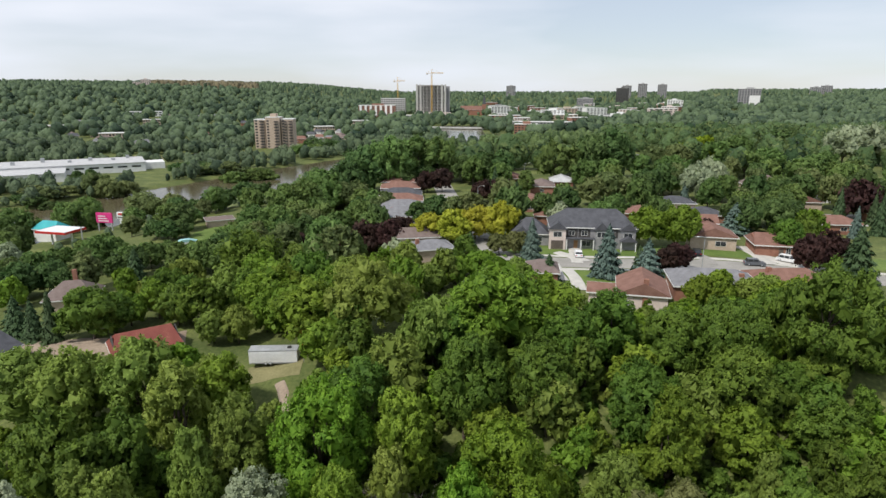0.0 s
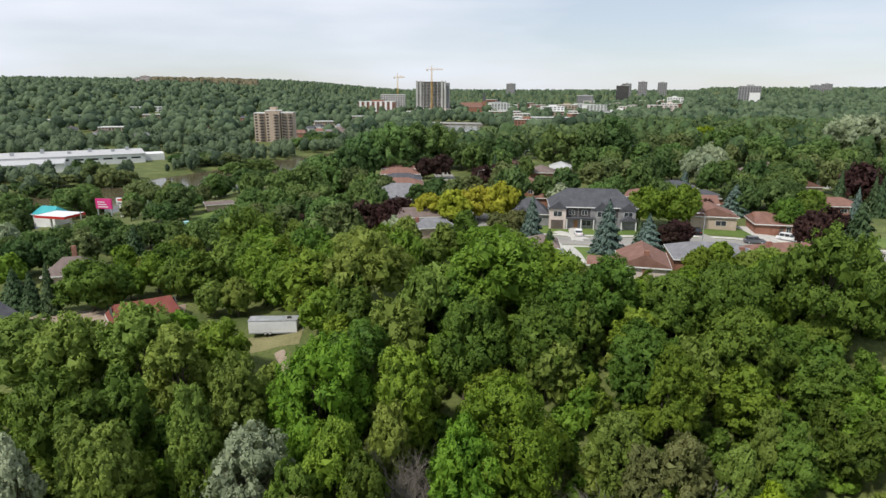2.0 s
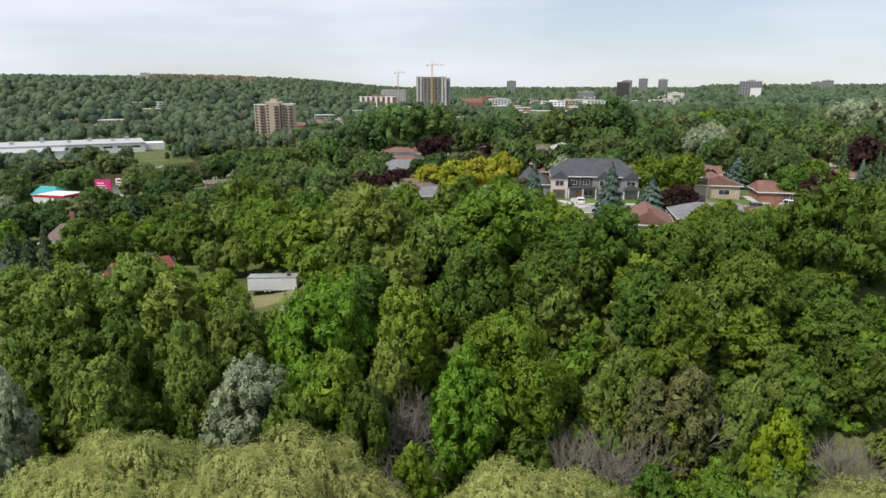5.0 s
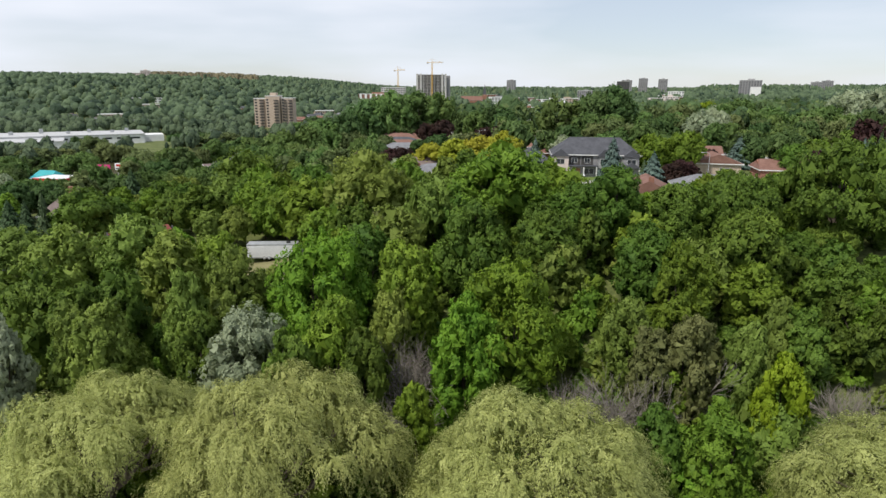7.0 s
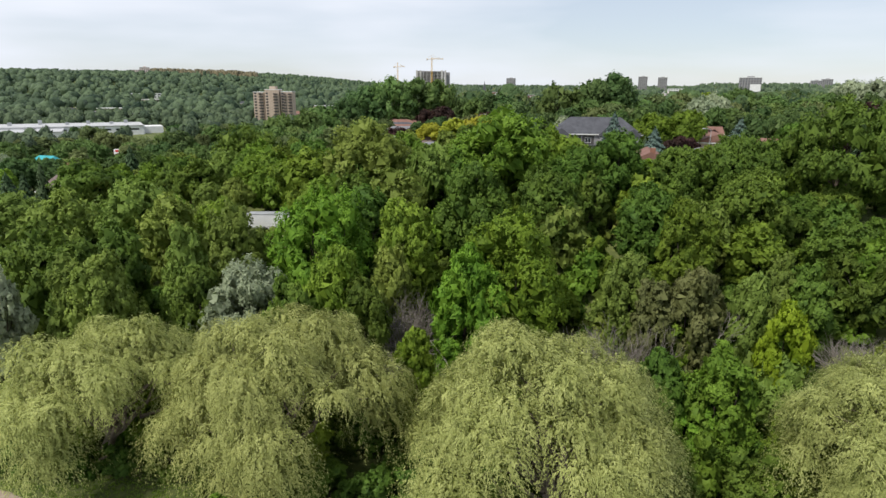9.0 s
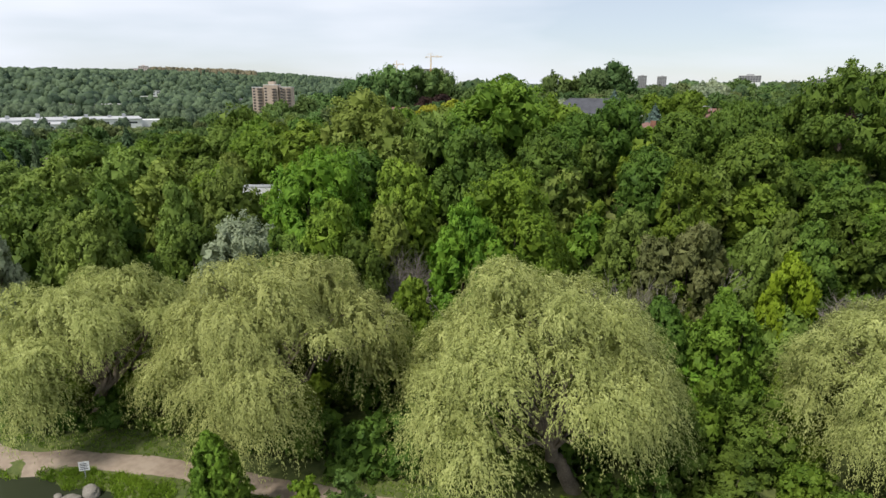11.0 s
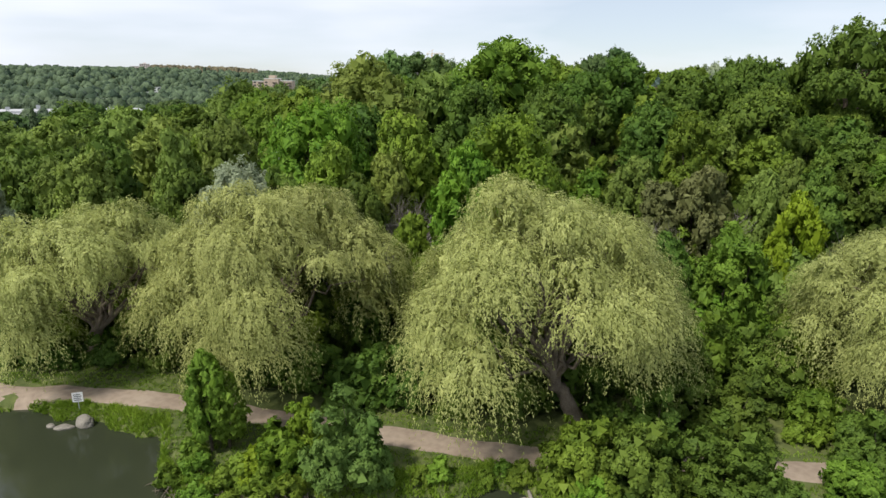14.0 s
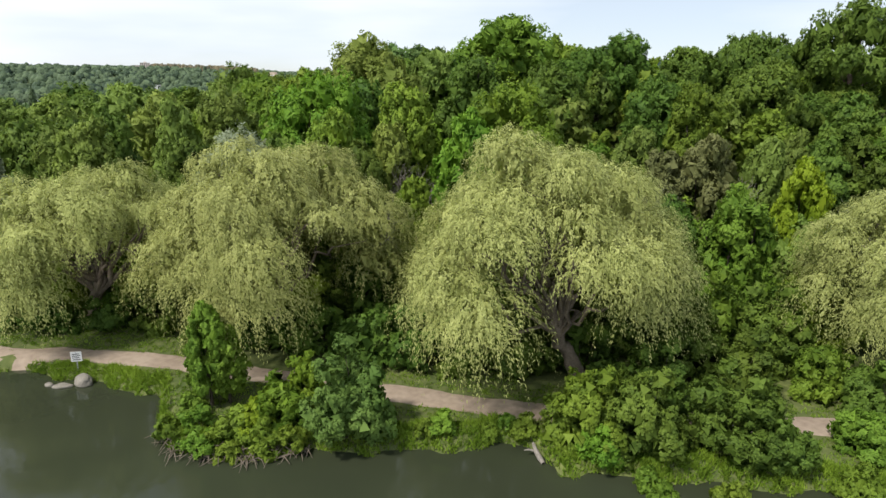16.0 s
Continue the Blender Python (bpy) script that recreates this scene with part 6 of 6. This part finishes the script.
woods("horizon_woods", "far wooded hills and plain to the horizon", 9500, 2100, 4800, -0.85, 1.05, 12, 20, 2, 1, 0, 33, lambda x, y: (y > 0) & ~((np.abs(x + 755) < 45) & (np.abs(y - 2262) < 40)))

woods("ridge_scrub", "brownish half-bare woods along the hill's ridge", 900, 2150, 2700, -0.325, -0.165, 17, 25, 2, 1, 0, 35, lambda x, y: y > 0, SCRUB)

# ---- by the water ----
sp = root("notice_sign", -22.9, 42.3, gz(-22.9, 42.3), 8, (1, 1, 1), "small white notice sign on a thin post by the pond", "sign")
part("post", mesh_of("post", *tube([(0, 0, -0.3), (0, 0, 1.55)], [0.04, 0.04], 8), METAL, True), sp)
boxpart("sign_board", sp, (-0.38, -0.03, 0.75, 0.38, 0.0, 1.55), TRIM, "white board", 0.01)
for q in range(4):
    boxpart("bar", sp, (-0.28, -0.036, 0.88 + q * 0.15, 0.28 - 0.08 * (q % 2), -0.0305, 0.94 + q * 0.15), RUBBER)
STONE = shade("boulder_stone", (0.17, 0.155, 0.13), (0.29, 0.265, 0.225), 0.9, 1.2, 7, 0.7, depth=0.05)
rk = np.random.default_rng(4)


def boulder(x, y, z, sx, sy, sz, label):
    bm = bmesh.new()
    bmesh.ops.create_icosphere(bm, subdivisions=3, radius=1)
    for v in bm.verts:
        v.co *= 1 + 0.22 * noise.noise(v.co * 1.1 + Vector((x, y, 0))) + 0.06 * noise.noise(v.co * 4)
        v.co.z = max(v.co.z, -0.5)
        v.co = Vector((v.co.x * sx, v.co.y * sy, v.co.z * sz))
    ob = part("boulder", bm, None, label, STONE)
    ob.location, ob.rotation_euler = (x, y, z), (0, 0, rk.uniform(0, 6))
    tagged(ob, label, "boulder", "boulders at the bank")


boulder(-22.0, 40.9, 0.22, 0.80, 0.55, 0.55, "large pale boulder at the pond's edge")
boulder(-23.4, 40.6, 0.02, 0.75, 0.40, 0.22, "flat grey stone lying in the shallow water")
boulder(-24.4, 40.9, 0.02, 0.35, 0.25, 0.2, "small whitish stone beside the flat stone")
lg = root("driftwood_log", 9.2, 28.1, 0.05, 100, (1, 1, 1), "pale bleached driftwood log lying in the shallows", "log")
part("stem", mesh_of("stem", *tube([(-0.8, 0, 0.0), (-0.3, 0.04, 0.14), (0.3, 0, 0.22), (0.8, -0.06, 0.4)], [0.13, 0.17, 0.15, 0.09], 10), DEADWOOD, True), lg)
part("stub", mesh_of("stub", *tube([(0.2, 0, 0.2), (0.3, 0.45, 0.35), (0.25, 0.8, 0.4)], [0.08, 0.06, 0.03], 7), DEADWOOD, True), lg)

# the spit's bushes and young trees
tree("green", -11.3, 35.0, 7.4, 2.9, 3, "young trees on the spit")
tree("green", -10.2, 35.4, 5.6, 2.8, 3, "young trees on the spit")
tree("green", -12.1, 35.8, 4.6, 2.2, 3, "young trees on the spit")
shrub("bright", -6.6, 32.4, 4.6, 4.0, 2, "fresh green bush on the grassy spit", "bushes on the spit")
shrub("bright", -5.2, 34.2, 5.4, 3.2, 2, "fresh green bush on the grassy spit", "bushes on the spit")
shrub("lime", -7.8, 31.6, 2.6, 2.8, 2, "fresh yellow-green bush on the grassy spit", "bushes on the spit")
shrub("sea", -2.3, 30.6, 7.6, 5.4, 2, "full blue-green conical bush leaning over the pond", "bushes on the spit")
shrub("sea", -1.3, 31.2, 5.4, 5.0, 2, "full blue-green conical bush leaning over the pond", "bushes on the spit")
for x, y, h, w in ((-13.2, 32.2, 1.3, 2.2), (-11.2, 30.8, 1.4, 2.8), (-9.2, 30.2, 1.5, 2.6), (-6.9, 30.0, 1.4, 2.4), (-8.4, 31.6, 2.0, 2.6), (-11.6, 32.4, 1.5, 2.6), (-9.6, 31.4, 1.5, 3.0), (-7.6, 30.9, 1.6, 2.8), (-12.2, 34.2, 1.6, 2.2), (-5.6, 30.4, 1.4, 2.4), (2.6, 30.4, 1.3, 1.8), (3.6, 30.3, 1.5, 1.9), (6.6, 30.1, 1.0, 1.6), (8.8, 29.8, 1.5, 2.0), (7.8, 30.6, 0.9, 1.8)):
    shrub("green", x, y, h, w, 1, "low leafy bank plants at the water's edge", "bank plants")
for x, y, h, w, c in ((12.6, 28.6, 5.6, 6.0, "green"), (15.4, 27.4, 6.0, 6.0, "dark"), (12.4, 26.8, 3.0, 3.4, "bright"), (17.6, 30.4, 6.4, 5.0, "dark"), (20.6, 26.2, 7.4, 6.2, "dark"), (22.6, 24.6, 4.6, 3.8, "dark"),
                      (24.6, 31.5, 6.6, 5.2, "dark"), (22.5, 35.0, 8.0, 6.0, "dark"), (28.4, 25.4, 3.4, 4.0, "green"), (31.2, 27.6, 5.4, 5.2, "dark"), (29.4, 36.5, 9.4, 7.0, "dark"), (25.0, 39.0, 10.5, 7.0, "green"),
                      (33.6, 24.4, 4.6, 5.0, "dark"), (19.0, 23.4, 2.4, 3.4, "green"), (14.8, 24.4, 2.0, 3.0, "green"), (25.8, 22.6, 2.2, 3.6, "green"), (33.5, 38.5, 8.5, 6.5, "green"), (30.5, 31.8, 5.0, 4.6, "green"), (36, 28, 5, 5, "green"), (20.5, 40.5, 9.0, 6.0, "dark"), (40, 26, 5, 5, "dark"), (38, 40, 9, 7, "green"), (44, 30, 7, 6, "dark")):
    shrub(c, x, y, h, w, 2, "dense leafy bush along the trail and bank", "bushes by the trail")
for x, y, h, w in ((-28, 50, 4.0, 6), (-23.5, 50, 3.4, 6), (-18.5, 49.4, 4.6, 6.5), (-14, 47.4, 4.6, 6.5), (-9.5, 45.5, 5.2, 6.8), (-4.6, 43.4, 5.2, 6.6), (-1, 41.2, 5.6, 6.6), (3, 40.4, 5.8, 6.6), (6.6, 39.4, 5.8, 6.6), (11, 38.6, 5.6, 6.6), (15.5, 37.4, 5.6, 6.6), (-33, 52, 4.2, 6.6), (-38, 54, 4.6, 7), (-20, 54, 6, 7), (-6, 49, 7, 7), (4, 45, 7, 7)):
    shrub("dark", x, y, h, w, 1, "shaded dark green bush under the willows", "bushes under the willows")


# grass tufts and weeds on the bank: too many to count
def tufts(name, label, count, x0, x1, off0, off1, hgt, material, seed, wide=0.05, lean=0.5):
    rng = np.random.default_rng(seed)
    x = rng.uniform(x0, x1, count)
    y = shore(x) + rng.uniform(off0, off1, count)
    clear = np.abs(y - np.interp(x, *zip(*TRAIL))) > 1.3 + 0.25 * np.sin(x * 1.7)
    x, y = x[clear], y[clear]
    count = len(x)
    z = ground_z(x, y)
    b = 7
    X, Y, Z = (np.repeat(q, b) for q in (x, y, z))
    X = X + rng.normal(0, 0.10, count * b)
    Y = Y + rng.normal(0, 0.10, count * b)
    h = hgt * rng.uniform(0.5, 1.2, count * b)
    a = rng.uniform(0, 6.283, count * b)
    dx, dy = np.cos(a) * wide, np.sin(a) * wide
    lx, ly = rng.normal(0, lean, count * b) * h, rng.normal(0, lean, count * b) * h
    v = np.stack([np.stack([X - dx, Y - dy, Z - 0.03], -1), np.stack([X + dx, Y + dy, Z - 0.03], -1), np.stack([X + lx, Y + ly, Z + h], -1)], 1).reshape(-1, 3)
    tagged(new(name, mesh_of(name, v, np.arange(len(v)).reshape(-1, 3), material)), label, "grass", kind="stuff")


tufts("bank_grass", "tall green grass and weeds along the pond bank", 5200, -36, 38, 0.2, 2.0, 0.30, LEAF["bright"], 41)
tufts("verge_grass", "short grass on both verges of the trail", 5200, -40, 36, 2.0, 9.5, 0.16, LEAF["green"], 42)
# bare roots and brushwood on the spit's waterline
TWIG = shade("brush_twigs", (0.10, 0.08, 0.06), (0.21, 0.175, 0.135), 0.9, 2, 7, 0.4)
rb = np.random.default_rng(17)
ps = []
for q in range(190):
    x = rb.uniform(-14.2, -4.4)
    y = float(shore(x)) + rb.uniform(-0.3, 0.7)
    a = rb.normal(-1.6, 1.1)
    L = rb.uniform(0.4, 1.1)
    z = max(gz(x, y), 0.0)
    ps.append(tube([(x, y, z + 0.22), (x + math.cos(a) * L * 0.5, y + math.sin(a) * L * 0.5, z + 0.2 + rb.normal(0, 0.12)), (x + math.cos(a) * L, y + math.sin(a) * L, rb.uniform(-0.1, 0.25))], [0.035, 0.028, 0.012], 4))
tagged(new("brushwood", mesh_of("brushwood", *join(ps), TWIG)), "tangle of grey bare roots and sticks at the waterline", "brushwood", kind="stuff")
